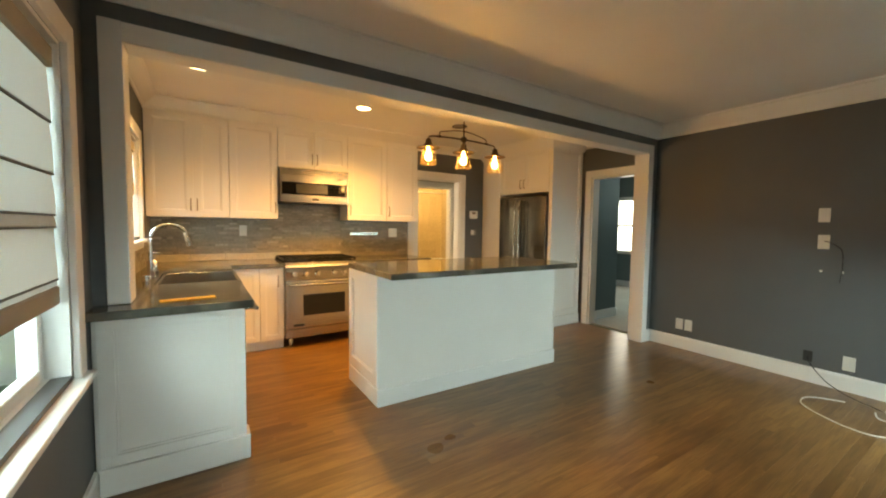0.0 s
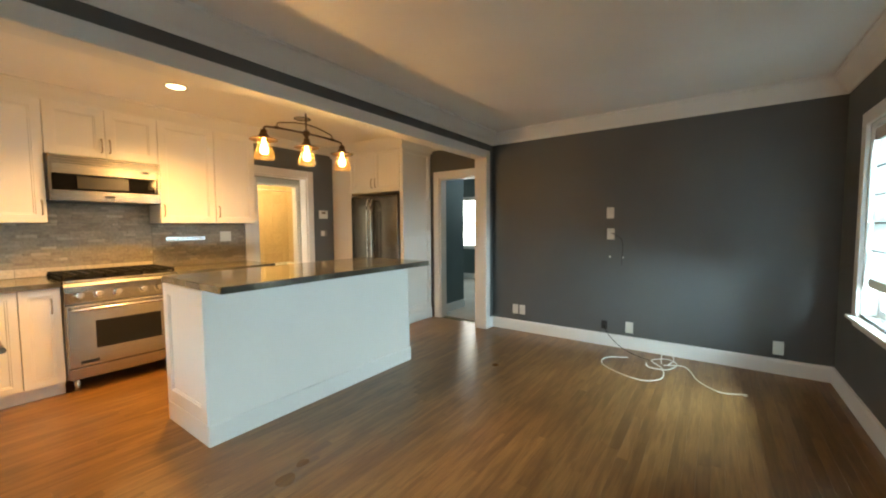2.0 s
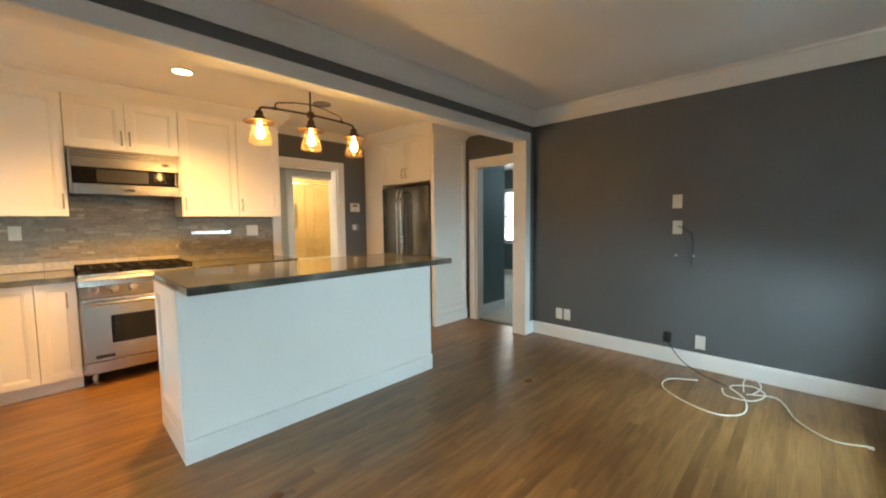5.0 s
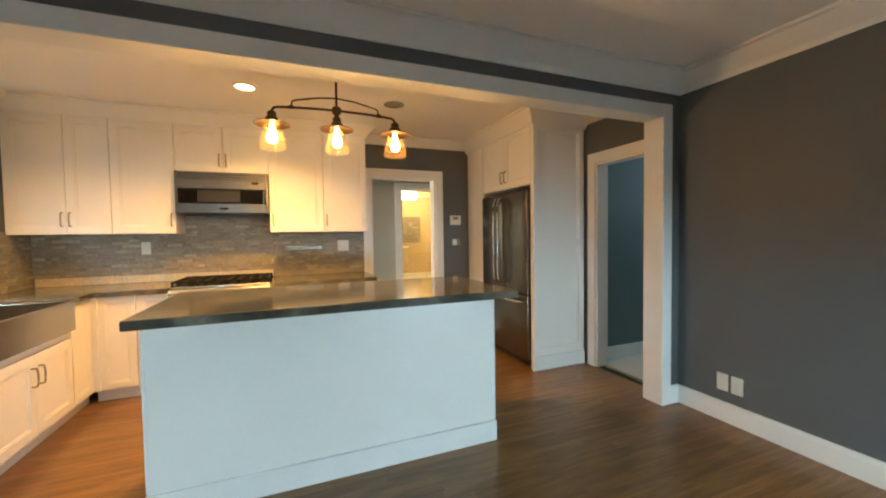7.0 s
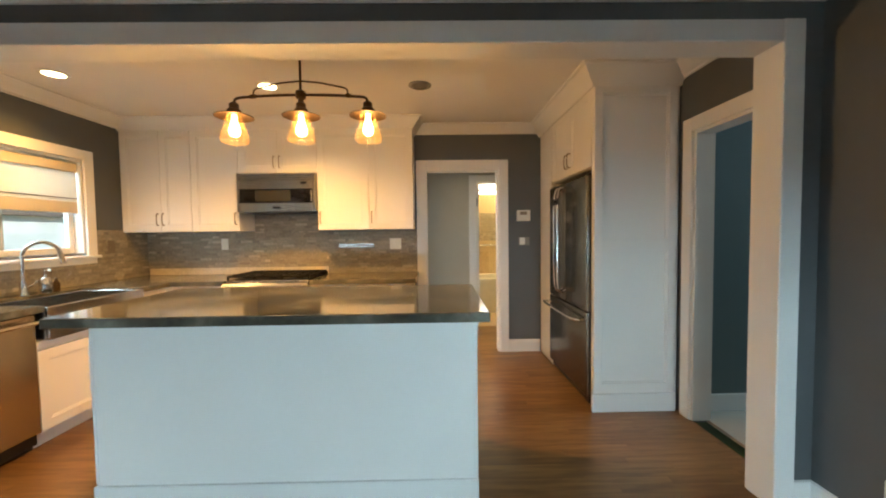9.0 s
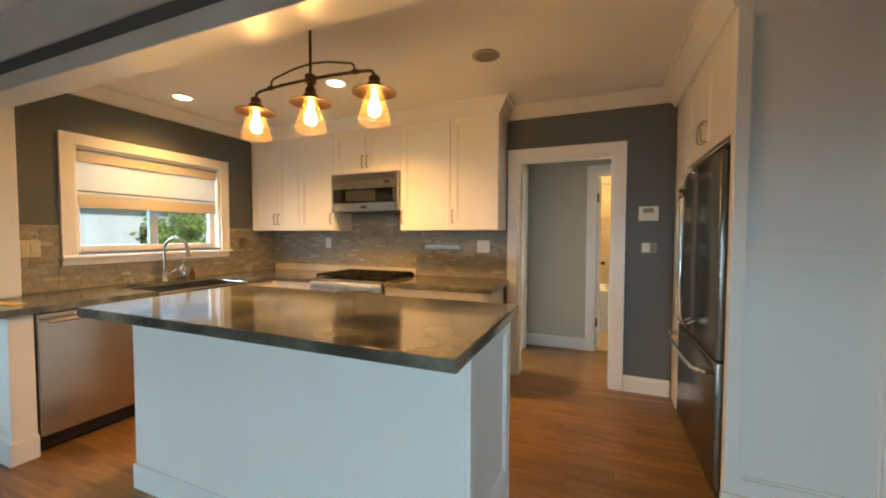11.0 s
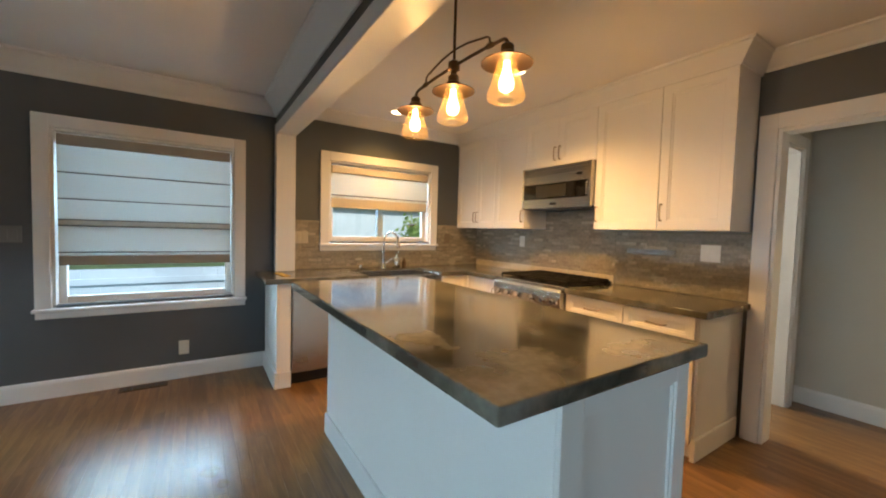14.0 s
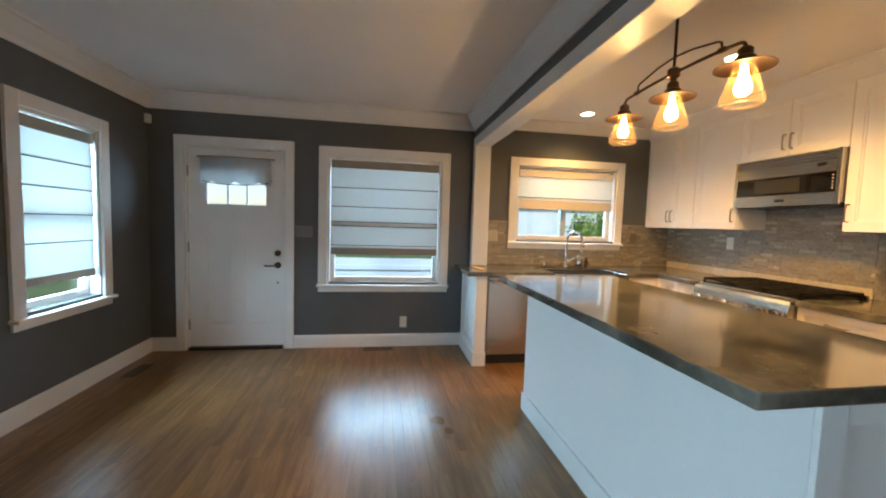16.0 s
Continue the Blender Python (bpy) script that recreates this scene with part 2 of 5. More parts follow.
# ---- mesh helpers ----
def bx(bm, x0, x1, y0, y1, z0, z1, bevel=0.0, seg=1):
    """An upright box between the given limits, with rounded edges if asked."""
    g = bmesh.ops.create_cube(bm, size=1.0, matrix=Matrix.Translation(((x0 + x1) / 2, (y0 + y1) / 2, (z0 + z1) / 2)) @ Matrix.Diagonal((abs(x1 - x0), abs(y1 - y0), abs(z1 - z0), 1)))
    if bevel:
        es = {e for v in g["verts"] for e in v.link_edges}
        bmesh.ops.bevel(bm, geom=list(es), offset=bevel, segments=seg, affect="EDGES", profile=0.5)
    return bm


def cyl(bm, a, b, r, r2=None, seg=20):
    """A rod from a to b."""
    a, b = Vector(a), Vector(b)
    q = (b - a).to_track_quat("Z", "Y").to_matrix().to_4x4()
    bmesh.ops.create_cone(bm, cap_ends=True, segments=seg, radius1=r, radius2=r if r2 is None else r2, depth=(b - a).length, matrix=Matrix.Translation((a + b) / 2) @ q)
    return bm


def lathe(bm, profile, place, seg=28, m=None):
    """A turned body: (radius, height) pairs about a vertical axis."""
    rings = []
    for r, z in profile:
        ring = []
        for k in range(seg):
            a = 2 * math.pi * k / seg
            v = Vector((r * math.cos(a), r * math.sin(a), z))
            ring.append(bm.verts.new((m @ v if m else v) + Vector(place)))
        rings.append(ring)
    for p, q in zip(rings, rings[1:]):
        for k in range(seg):
            bm.faces.new((p[k], p[(k + 1) % seg], q[(k + 1) % seg], q[k]))
    return bm


def tube(bm, pts, r, seg=10):
    """A bent rod along the given points."""
    pts = [Vector(p) for p in pts]
    rings, up = [], Vector((0.03, 0.02, 1)).normalized()
    for i, p in enumerate(pts):
        d = (pts[min(i + 1, len(pts) - 1)] - pts[max(i - 1, 0)]).normalized()
        u = d.cross(up)
        if u.length < 0.05:
            u = d.cross(Vector((1, 0, 0)))
        u.normalize()
        w = u.cross(d)
        rings.append([bm.verts.new(p + r * (math.cos(2 * math.pi * k / seg) * u + math.sin(2 * math.pi * k / seg) * w)) for k in range(seg)])
    for p, q in zip(rings, rings[1:]):
        for k in range(seg):
            bm.faces.new((p[k], p[(k + 1) % seg], q[(k + 1) % seg], q[k]))
    bm.faces.new(rings[0])
    bm.faces.new(rings[-1])
    bmesh.ops.recalc_face_normals(bm, faces=bm.faces)
    return bm


def smooth_path(pts, n=8):
    """Catmull-Rom points through pts."""
    pts = [Vector(p) for p in pts]
    out = []
    for i in range(len(pts) - 1):
        a, b, c, d = pts[max(i - 1, 0)], pts[i], pts[i + 1], pts[min(i + 2, len(pts) - 1)]
        for k in range(n):
            t = k / n
            out.append(0.5 * (2 * b + (c - a) * t + (2 * a - 5 * b + 4 * c - d) * t * t + (3 * b - a - 3 * c + d) * t ** 3))
    return out + [pts[-1]]


def part(name, bm, material, parent=None, label="", smooth=False):
    me = bpy.data.meshes.new(name)
    bm.to_mesh(me)
    bm.free()
    me.materials.append(material)
    if smooth:
        me.shade_smooth()
        me.set_sharp_from_angle(angle=math.radians(40))
    ob = new(name, me)
    if parent is not None:
        ob.parent = parent
        ob.matrix_parent_inverse = parent.matrix_world.inverted()
    if label:
        tagged(ob, label)
    return ob


def thing(name, place, label, category, group="", kind=""):
    ob = new(name)
    ob.empty_display_size = 0.1
    ob.location = place
    ob.matrix_world = Matrix.Translation(place)
    return tagged(ob, label, category, group, kind)


def nb():
    return bmesh.new()


def box_part(name, parent, material, lim, bevel=0.0, label="", seg=1):
    return part(name, bx(nb(), *lim, bevel, seg), material, parent, label)


def structure(name, bm, material, label, category, smooth=False):
    return tagged(part(name, bm, material, None, "", smooth), label, category, "", "structure")


def pierced(axis, span, thick, zs, holes):
    """A wall with openings. axis: the one it runs along; thick: its two faces on the other; holes: (from, to, low, high)."""
    bm = nb()
    cuts = sorted({span[0], span[1], *[h[0] for h in holes], *[h[1] for h in holes]})
    for a, b in zip(cuts, cuts[1:]):
        low = zs[0]
        for h in sorted([h for h in holes if h[0] <= a and h[1] >= b], key=lambda h: h[2]) + [(0, 0, zs[1], zs[1])]:
            if h[2] - low > 0.03:
                lim = (a, b, *thick, low, h[2]) if axis == "x" else (*thick, a, b, low, h[2])
                bx(bm, *lim)
            low = h[3]
    return bm


def rotated(axis, lim):
    """Limits written as (along, across, z) turned into x, y, z ones."""
    a0, a1, c0, c1, z0, z1 = lim
    return (a0, a1, c0, c1, z0, z1) if axis == "x" else (c0, c1, a0, a1, z0, z1)


CROWN = [(0.0, 0.0), (0.012, 0.0), (0.018, 0.022), (0.034, 0.034), (0.058, 0.07), (0.084, 0.098), (0.094, 0.116), (0.112, 0.122), (0.112, 0.14), (0.0, 0.14)]


def molding(runs, profile, base):
    """A trim strip along straight runs ((x, y), (x, y), inward normal), with mitred ends cut by m0, m1 (0 square, 1 inner corner, -1 outer)."""
    bm = nb()
    for (p, q, nrm, m0, m1) in runs:
        p, q, nv = Vector((*p, 0)), Vector((*q, 0)), Vector((*nrm, 0))
        d = (q - p).normalized()
        ra, rb = [], []
        for o, z in profile:
            ra.append(bm.verts.new(p + nv * o + d * o * m0 + Vector((0, 0, base + z))))
            rb.append(bm.verts.new(q + nv * o - d * o * m1 + Vector((0, 0, base + z))))
        k = len(profile)
        for i in range(k):
            bm.faces.new((ra[i], ra[(i + 1) % k], rb[(i + 1) % k], rb[i]))
        bm.faces.new(ra)
        bm.faces.new(rb)
    bmesh.ops.recalc_face_normals(bm, faces=bm.faces)
    return bm


# ---- structure ----
W, E, S, N, C = 0.0, 4.75, -0.15, 5.29, 2.41
T = 0.15
structure("wall_west", pierced("y", (S - T, N + 0.12), (W - T, W), (-0.02, C + 0.1), [(0.16, 1.06, 0.0, 1.965), (1.46, 2.60, 0.67, 1.935), (3.425, 4.59, 1.15, 1.945)]), GREY, "slate grey painted wall with front door and windows", "wall")
structure("wall_south", pierced("x", (W, E), (S - T, S), (-0.02, C + 0.1), [(0.62, 1.28, 0.67, 1.92), (3.37, 4.18, 0.67, 1.92)]), GREY, "slate grey painted wall with two windows", "wall")
structure("wall_east", pierced("y", (S - T, N + 0.12), (E, E + 0.12), (-0.02, C + 0.1), [(3.04, 3.755, 0.0, 1.93)]), GREY, "slate grey painted wall with outlet plates and a doorway", "wall")
structure("wall_north", pierced("x", (W, E), (N, N + 0.12), (-0.02, C + 0.1), [(2.925, 3.71, 0.0, 1.955)]), GREY, "slate grey painted kitchen wall with a hall doorway", "wall")
structure("wall_beam", pierced("x", (W, E), (2.935, 3.06), (-0.02, C), [(0.12, 4.575, 0.0, 2.115)]), GREY, "slate grey header and stub walls of a cased opening", "wall")
structure("ceiling", bx(nb(), W, E, S, N, C, C + 0.1), CEIL, "white painted ceiling", "ceiling")

# casing of the wide opening between the rooms
for nm, lim in (("casing_east", (4.56, 4.655, 2.915, 3.08, 0.0, 2.19)), ("casing_west", (0.055, 0.143, 2.915, 3.08, 0.877, 2.19)), ("casing_head", (0.143, 4.56, 2.917, 3.078, 2.095, 2.188))):
    structure("trim", bx(nb(), *lim, 0.004), WHITE, "white painted casing of a wide opening", "trim")

runs_living = [((W, S), (E, S), (0, 1), 1, 1), ((E, S), (E, 2.935), (-1, 0), 1, 1), ((E, 2.935), (W, 2.935), (0, -1), 1, 1), ((W, 2.935), (W, S), (1, 0), 1, 1)]
structure("trim", molding(runs_living, CROWN, C - 0.14), WHITE, "white crown molding round the living room", "trim", True)
runs_kitchen = [((W, N), (W, 3.06), (1, 0), 1, 1), ((W, 3.06), (E, 3.06), (0, 1), 1, 1), ((E, 3.06), (E, 3.9), (-1, 0), 1, 0), ((4.145, N), (2.845, N), (0, -1), 0, 0)]
structure("trim", molding(runs_kitchen, [(o, z * 0.68) for o, z in CROWN], C - 0.095), WHITE, "white crown molding round the kitchen", "trim", True)

BASE = [(0, 0), (0.017, 0), (0.017, 0.105), (0.011, 0.125), (0.0, 0.13)]
for a, b, nrm in (((W, S), (E, S), (0, 1)), ((E, S), (E, 2.935), (-1, 0)), ((E, 2.935), (4.655, 2.935), (0, -1)), ((W, 2.85), (W, 1.145), (1, 0)), ((W, 0.075), (W, S), (1, 0)), ((4.14, N), (3.805, N), (0, -1))):
    structure("baseboard", molding([(a, b, nrm, 0, 0)], BASE, 0), WHITE, "white painted baseboard", "baseboard")


def casing(axis, face, out, a0, a1, top, width, low=0.0, label="white painted door casing"):
    """Flat casing round a doorway, proud of a wall's face by 2.5 cm towards out."""
    c0, c1 = sorted((face, face + 0.024 * out))
    for lim in ((a0 - width, a0, c0, c1, low, top + width), (a1, a1 + width, c0, c1, low, top + width), (a0, a1, c0, c1, top, top + width)):
        structure("trim", bx(nb(), *rotated(axis, lim), 0.003), WHITE, label, "trim")


def jamb(axis, f0, f1, a0, a1, top):
    """White lining inside a doorway."""
    for lim in ((a0, a0 + 0.018, f0, f1, 0, top), (a1 - 0.018, a1, f0, f1, 0, top), (a0 + 0.018, a1 - 0.018, f0, f1, top - 0.018, top)):
        structure("trim", bx(nb(), *rotated(axis, lim)), WHITE, "white painted door lining", "trim")


casing("x", N, -1, 2.925, 3.71, 1.955, 0.092)
jamb("x", N - 0.003, N + 0.123, 2.925, 3.71, 1.955)
casing("y", E, -1, 3.04, 3.755, 1.93, 0.09)
jamb("y", E - 0.003, E + 0.123, 3.04, 3.755, 1.93)
casing("y", W, 1, 0.16, 1.06, 1.965, 0.082)
jamb("y", W - 0.15, W + 0.002, 0.16, 1.06, 1.965)
structure("trim", bx(nb(), -0.09, -0.062, 0.178, 0.205, 0, 1.947), WHITE, "white door stop", "trim")
structure("trim", bx(nb(), -0.09, -0.062, 1.015, 1.042, 0, 1.947), WHITE, "white door stop", "trim")
structure("trim", bx(nb(), -0.09, -0.062, 0.205, 1.015, 1.92, 1.947), WHITE, "white door stop", "trim")


# ---- windows and shades ----
def window(name, axis, face, out, a0, a1, z0, z1, shade_low, seams, mullion=False, label="", bands=(), hem=0.055, band_cloth=None):
    """A cased window in a wall whose room face lies at face; out: +1 or -1, towards the room."""
    mid = (a0 + a1) / 2
    place = rotated(axis, (mid, mid, face, face, z0, z0))
    w = thing(name, (place[0], place[2], z0), label, "window", kind="structure")

    def lim(b0, b1, d0, d1, l0, l1):
        c = sorted((face + out * d0, face + out * d1))
        return rotated(axis, (b0, b1, c[0], c[1], l0, l1))

    k = 0.088
    box_part("casing", w, WHITE, lim(a0 - k, a0, 0, 0.024, z0 - 0.02, z1 + k), 0.003)
    box_part("casing", w, WHITE, lim(a1, a1 + k, 0, 0.024, z0 - 0.02, z1 + k), 0.003)
    box_part("casing", w, WHITE, lim(a0, a1, 0, 0.024, z1, z1 + k), 0.003)
    box_part("window_sill", w, WHITE, lim(a0 - k - 0.01, a1 + k + 0.01, -0.06, 0.055, z0 - 0.045, z0 - 0.02), 0.006, seg=2)
    box_part("apron", w, WHITE, lim(a0 - k, a1 + k, 0, 0.018, z0 - 0.095, z0 - 0.047), 0.003)
    for b in ((a0, a0 + 0.018, -0.15, 0.0, z0 - 0.02, z1), (a1 - 0.018, a1, -0.15, 0.0, z0 - 0.02, z1), (a0 + 0.018, a1 - 0.018, -0.15, 0.0, z1 - 0.018, z1), (a0 + 0.018, a1 - 0.018, -0.15, -0.06, z0 - 0.02, z0)):
        box_part("lining", w, WHITE, lim(*b))
    f0, f1 = a0 + 0.018, a1 - 0.018
    for b in ((f0, f0 + 0.045, z0, z1 - 0.018), (f1 - 0.045, f1, z0, z1 - 0.018)):
        box_part("window_frame", w, WHITE, lim(b[0], b[1], -0.12, -0.075, b[2], b[3]), 0.004)
    for b in ((z0, z0 + 0.05), (z1 - 0.07, z1 - 0.018)):
        box_part("window_frame", w, WHITE, lim(f0 + 0.045, f1 - 0.045, -0.12, -0.075, b[0], b[1]), 0.004)
    if not mullion:
        box_part("meeting_rail", w, WHITE, lim(f0 + 0.045, f1 - 0.045, -0.125, -0.08, 1.24, 1.285), 0.004)
    panes = [(f0 + 0.045, f1 - 0.045)]
    if mullion:
        # mullion's backlit shade put into its colour, with the fence's blue grey
        box_part("mullion", w, FENCE_MULLION, lim(mid - 0.035, mid + 0.035, -0.12, -0.075, z0 + 0.05, z1 - 0.07), 0.004)
        panes = [(f0 + 0.045, mid - 0.035), (mid + 0.035, f1 - 0.045)]
    for p0, p1 in panes:
        g = box_part("pane", w, PANE, lim(p0, p1, -0.100, -0.096, z0 + 0.05, z1 - 0.07))
        g.visible_shadow = False
    # roman shade
    s = thing("roman_shade", (place[0], place[2], shade_low), "ivory cloth roman shade with tan bands, partly lowered" if bands else "ivory cloth roman shade with a tan hem, half lowered", "window shade", "roman shades")
    s0, s1 = a0 + 0.03, a1 - 0.03
    top = z1 - 0.035
    band = band_cloth or BAND
    box_part("headrail", s, band, lim(s0, s1, -0.055, -0.012, top - 0.075, top), 0.004)
    zs = [top - 0.075, *seams, shade_low + hem]
    n = len(zs) - 1
    for i in range(n):
        mat = band if i in bands else CLOTH
        bm = nb()
        za, zb = zs[i], zs[i + 1]
        zb2 = zb + 0.006
        # a slightly bellied panel of cloth with a stitched fold at its foot
        prof = [(-0.030, za), (-0.027, (za * 2 + zb2) / 3), (-0.024, (za + 2 * zb2) / 3), (-0.022, zb2), (-0.030, zb)]
        cols = 10
        grid = []
        for j in range(cols + 1):
            u = s0 + (s1 - s0) * j / cols
            ring = []
            for d, z in prof:
                sag = 0.004 * math.sin(3.1 * j + i) * (1 if z < za else 0)
                r = lim(u, u, d + sag * 0.6, d + sag * 0.6, z, z)
                ring.append(bm.verts.new((r[0], r[2], r[4])))
            grid.append(ring)
        for g, h2 in zip(grid, grid[1:]):
            for a, b, c, d in zip(g, g[1:], h2, h2[1:]):
                bm.faces.new((a, b, d, c))
        bmesh.ops.recalc_face_normals(bm, faces=bm.faces)
        part("cloth_panel", bm, mat, s, smooth=True)
        if i < n - 1:
            box_part("fold_rod", s, SEAM, lim(s0, s1, -0.034, -0.021, zb - 0.004, zb + 0.003), 0.001)
    box_part("hem_band", s, band, lim(s0, s1, -0.036, -0.020, shade_low, shade_low + hem), 0.005)
    return w


window("window_1", "y", W, 1, 1.46, 2.60, 0.67, 1.935, 0.955, (1.63, 1.44, 1.29, 1.245, 1.05), bands=(3,), hem=0.07, label="white framed front window behind a roman shade")
window("window_2", "y", W, 1, 3.425, 4.59, 1.15, 1.945, 1.49, (1.615,), True, hem=0.095, band_cloth=LITBAND, label="white framed sliding kitchen window above the sink")
window("window_3", "x", S, 1, 0.62, 1.28, 0.67, 1.92, 0.82, (1.64, 1.46, 1.28, 1.09), label="white framed side window near the front door")
window("window_4", "x", S, 1, 3.37, 4.18, 0.67, 1.92, 0.86, (1.64, 1.46, 1.28, 1.10), label="white framed side window near the far corner")

# ---- front door ----
door = thing("door_1", (-0.03, 0.61, 0.0), "white painted craftsman front door, closed, with three small lites", "door", kind="structure")
bm = nb()
for lim in ((0.181, 0.345, 0.03, 1.944), (0.875, 1.039, 0.03, 1.944), (0.345, 0.875, 1.72, 1.944), (0.345, 0.875, 1.24, 1.42), (0.345, 0.875, 0.03, 0.25), (0.55, 0.675, 0.25, 1.24)):
    bx(bm, -0.06, -0.015, *lim, 0.0015)
for y0, y1 in ((0.345, 0.55), (0.675, 0.875)):
    bx(bm, -0.055, -0.029, y0 - 0.004, y1 + 0.004, 0.246, 1.244)
part("slab", bm, WHITE, door)
for y in (0.527, 0.70):
    box_part("glazing_bar", door, WHITE, (-0.05, -0.02, y - 0.008, y + 0.008, 1.42, 1.72), 0.002)
for y0, y1 in ((0.345, 0.519), (0.535, 0.692), (0.708, 0.875)):
    g = box_part("pane", door, PANE, (-0.04, -0.036, y0, y1, 1.42, 1.72))
    g.visible_shadow = False
box_part("threshold", door, BLACK, (-0.14, 0.03, 0.18, 1.04, 0.001, 0.028), 0.004)
for z in (0.25, 1.0, 1.72):
    part("hinge", cyl(nb(), (-0.004, 0.182, z - 0.05), (-0.004, 0.182, z + 0.05), 0.008, seg=10), NICKEL, door)
part("deadbolt", lathe(nb(), [(0.0, 0.028), (0.02, 0.028), (0.028, 0.02), (0.03, 0.0)], (-0.015, 0.985, 0.955), 20, Matrix.Rotation(math.pi / 2, 4, "Y")), BRONZE, door, "round dark bronze deadbolt", True)
hb = lathe(nb(), [(0.0, 0.02), (0.022, 0.02), (0.03, 0.012), (0.032, 0.0)], (-0.015, 0.985, 0.835), 20, Matrix.Rotation(math.pi / 2, 4, "Y"))
tube(hb, smooth_path([(-0.01, 0.985, 0.835), (0.035, 0.985, 0.835), (0.045, 0.965, 0.836), (0.045, 0.91, 0.832), (0.04, 0.875, 0.836)]), 0.008)
part("door_handle", hb, BRONZE, door, "dark bronze lever handle", True)
part("keyhole", cyl(nb(), (-0.016, 0.985, 0.66), (-0.012, 0.985, 0.66), 0.012, seg=14), NICKEL, door)
valance = thing("door_valance", (-0.01, 0.615, 1.56), "small grey cloth valance on a curved rod over door glass", "valance")
bm = nb()
rows = []
for j in range(25):
    u = j / 24
    y = 0.30 + 0.63 * u
    bowx = 0.012 + 0.035 * math.sin(math.pi * u) + 0.004 * math.sin(40 * u)
    low = 1.605 + 0.028 * max(0, math.sin(6 * math.pi * u - 1.6)) ** 2
    rows.append([bm.verts.new((bowx, y, z)) for z in (1.865, 1.78, 1.68, low)])
for p, q in zip(rows, rows[1:]):
    for i in range(3):
        bm.faces.new((p[i], p[i + 1], q[i + 1], q[i]))
part("cloth", bm, SHEER, valance, smooth=True)
part("rod", tube(nb(), smooth_path([(-0.012, 0.285, 1.86), (0.02, 0.30, 1.86), (0.05, 0.615, 1.86), (0.02, 0.93, 1.86), (-0.012, 0.945, 1.86)]), 0.006), NICKEL, valance, smooth=True)
part("hem_cord", tube(nb(), smooth_path([(0.004, 0.295, 1.655), (0.028, 0.36, 1.622), (0.052, 0.48, 1.606), (0.054, 0.62, 1.602), (0.052, 0.75, 1.606), (0.028, 0.87, 1.622), (0.004, 0.935, 1.655)]), 0.004), IRON, valance, "dark cord along the hem", True)

# ---- cabinets ----
def bar_pull(parent, p, along, out, length=0.11):
    """A bowed bar pull at p, running along one axis and standing off by out."""
    p, a, o = Vector(p), Vector(along), Vector(out)
    h = length / 2
    pts = [p - a * h, p - a * h + o * 0.02, p - a * h * 0.85 + o * 0.028, p + o * 0.032, p + a * h * 0.85 + o * 0.028, p + a * h + o * 0.02, p + a * h]
    return part("handle", tube(nb(), smooth_path(pts, 5), 0.0055), NICKEL, parent, "satin nickel bar pull", True)


def shaker(parent, axis, face, out, a0, a1, z0, z1, name="door", rail=0.058, handle=None, bead=True):
    """A framed panel door, 2 cm thick, on the plane face, looking towards out."""
    def lim(b0, b1, d0, d1, l0, l1):
        c = sorted((face + out * d0, face + out * d1))
        return rotated(axis, (b0, b1, c[0], c[1], l0, l1))

    g = 0.0018
    bm = bx(nb(), *lim(a0 + g, a1 - g, 0, 0.02, z0 + g, z1 - g))
    nrm = Vector((0, out, 0)) if axis == "x" else Vector((out, 0, 0))
    bm.normal_update()
    front = [f_ for f_ in bm.faces if f_.normal.dot(nrm) > 0.9]
    for width, depth in ((0.0015, 0.001), (min(rail, (z1 - z0) * 0.28), 0.0), (0.002, -0.005), (0.009, 0.0), (0.003, -0.005)):
        bmesh.ops.inset_region(bm, faces=front, thickness=width, depth=depth, use_even_offset=True)
    ob = part(name, bm, CABINET, parent)
    if handle:
        ha, hz, way = handle
        c = face + out * 0.02
        p = (ha, c, hz) if axis == "x" else (c, ha, hz)
        o = (0, out, 0) if axis == "x" else (out, 0, 0)
        a = (0, 0, 1) if way == "v" else ((1, 0, 0) if axis == "x" else (0, 1, 0))
        bar_pull(ob, p, a, o)
    return ob


def cabinet(name, lim, label, group):
    x0, x1, y0, y1, z0, z1 = lim
    c = thing(name, ((x0 + x1) / 2, (y0 + y1) / 2, z0), label, "cabinet", group)
    box_part("body", c, CABINET, lim, 0.0015)
    return c


UP, UT, UF = 1.328, 2.30, 5.0
c = cabinet("wall_cabinet", (0.004, 0.672, UF, N - 0.002, UP, UT), "white two-door wall cabinet with bar pulls", "wall cabinets")
shaker(c, "x", UF, -1, 0.004, 0.378, UP, UT, handle=(0.352, UP + 0.12, "v"))
shaker(c, "x", UF, -1, 0.378, 0.672, UP, UT, handle=(0.404, UP + 0.12, "v"))
c = cabinet("wall_cabinet", (0.674, 1.128, UF, N - 0.002, UP, UT), "white one-door wall cabinet beside the microwave", "wall cabinets")
shaker(c, "x", UF, -1, 0.674, 1.128, UP, UT, handle=(1.10, UP + 0.12, "v"))
c = cabinet("wall_cabinet", (1.130, 1.888, UF, N - 0.002, 1.885, UT), "short white two-door cabinet above the microwave", "wall cabinets")
shaker(c, "x", UF, -1, 1.130, 1.509, 1.885, UT, handle=(1.482, 1.99, "v"))
shaker(c, "x", UF, -1, 1.509, 1.888, 1.885, UT, handle=(1.536, 1.99, "v"))
c = cabinet("wall_cabinet", (1.890, 2.385, UF, N - 0.002, UP, UT), "white one-door wall cabinet by the range", "wall cabinets")
shaker(c, "x", UF, -1, 1.890, 2.385, UP, UT, handle=(1.918, UP + 0.12, "v"))
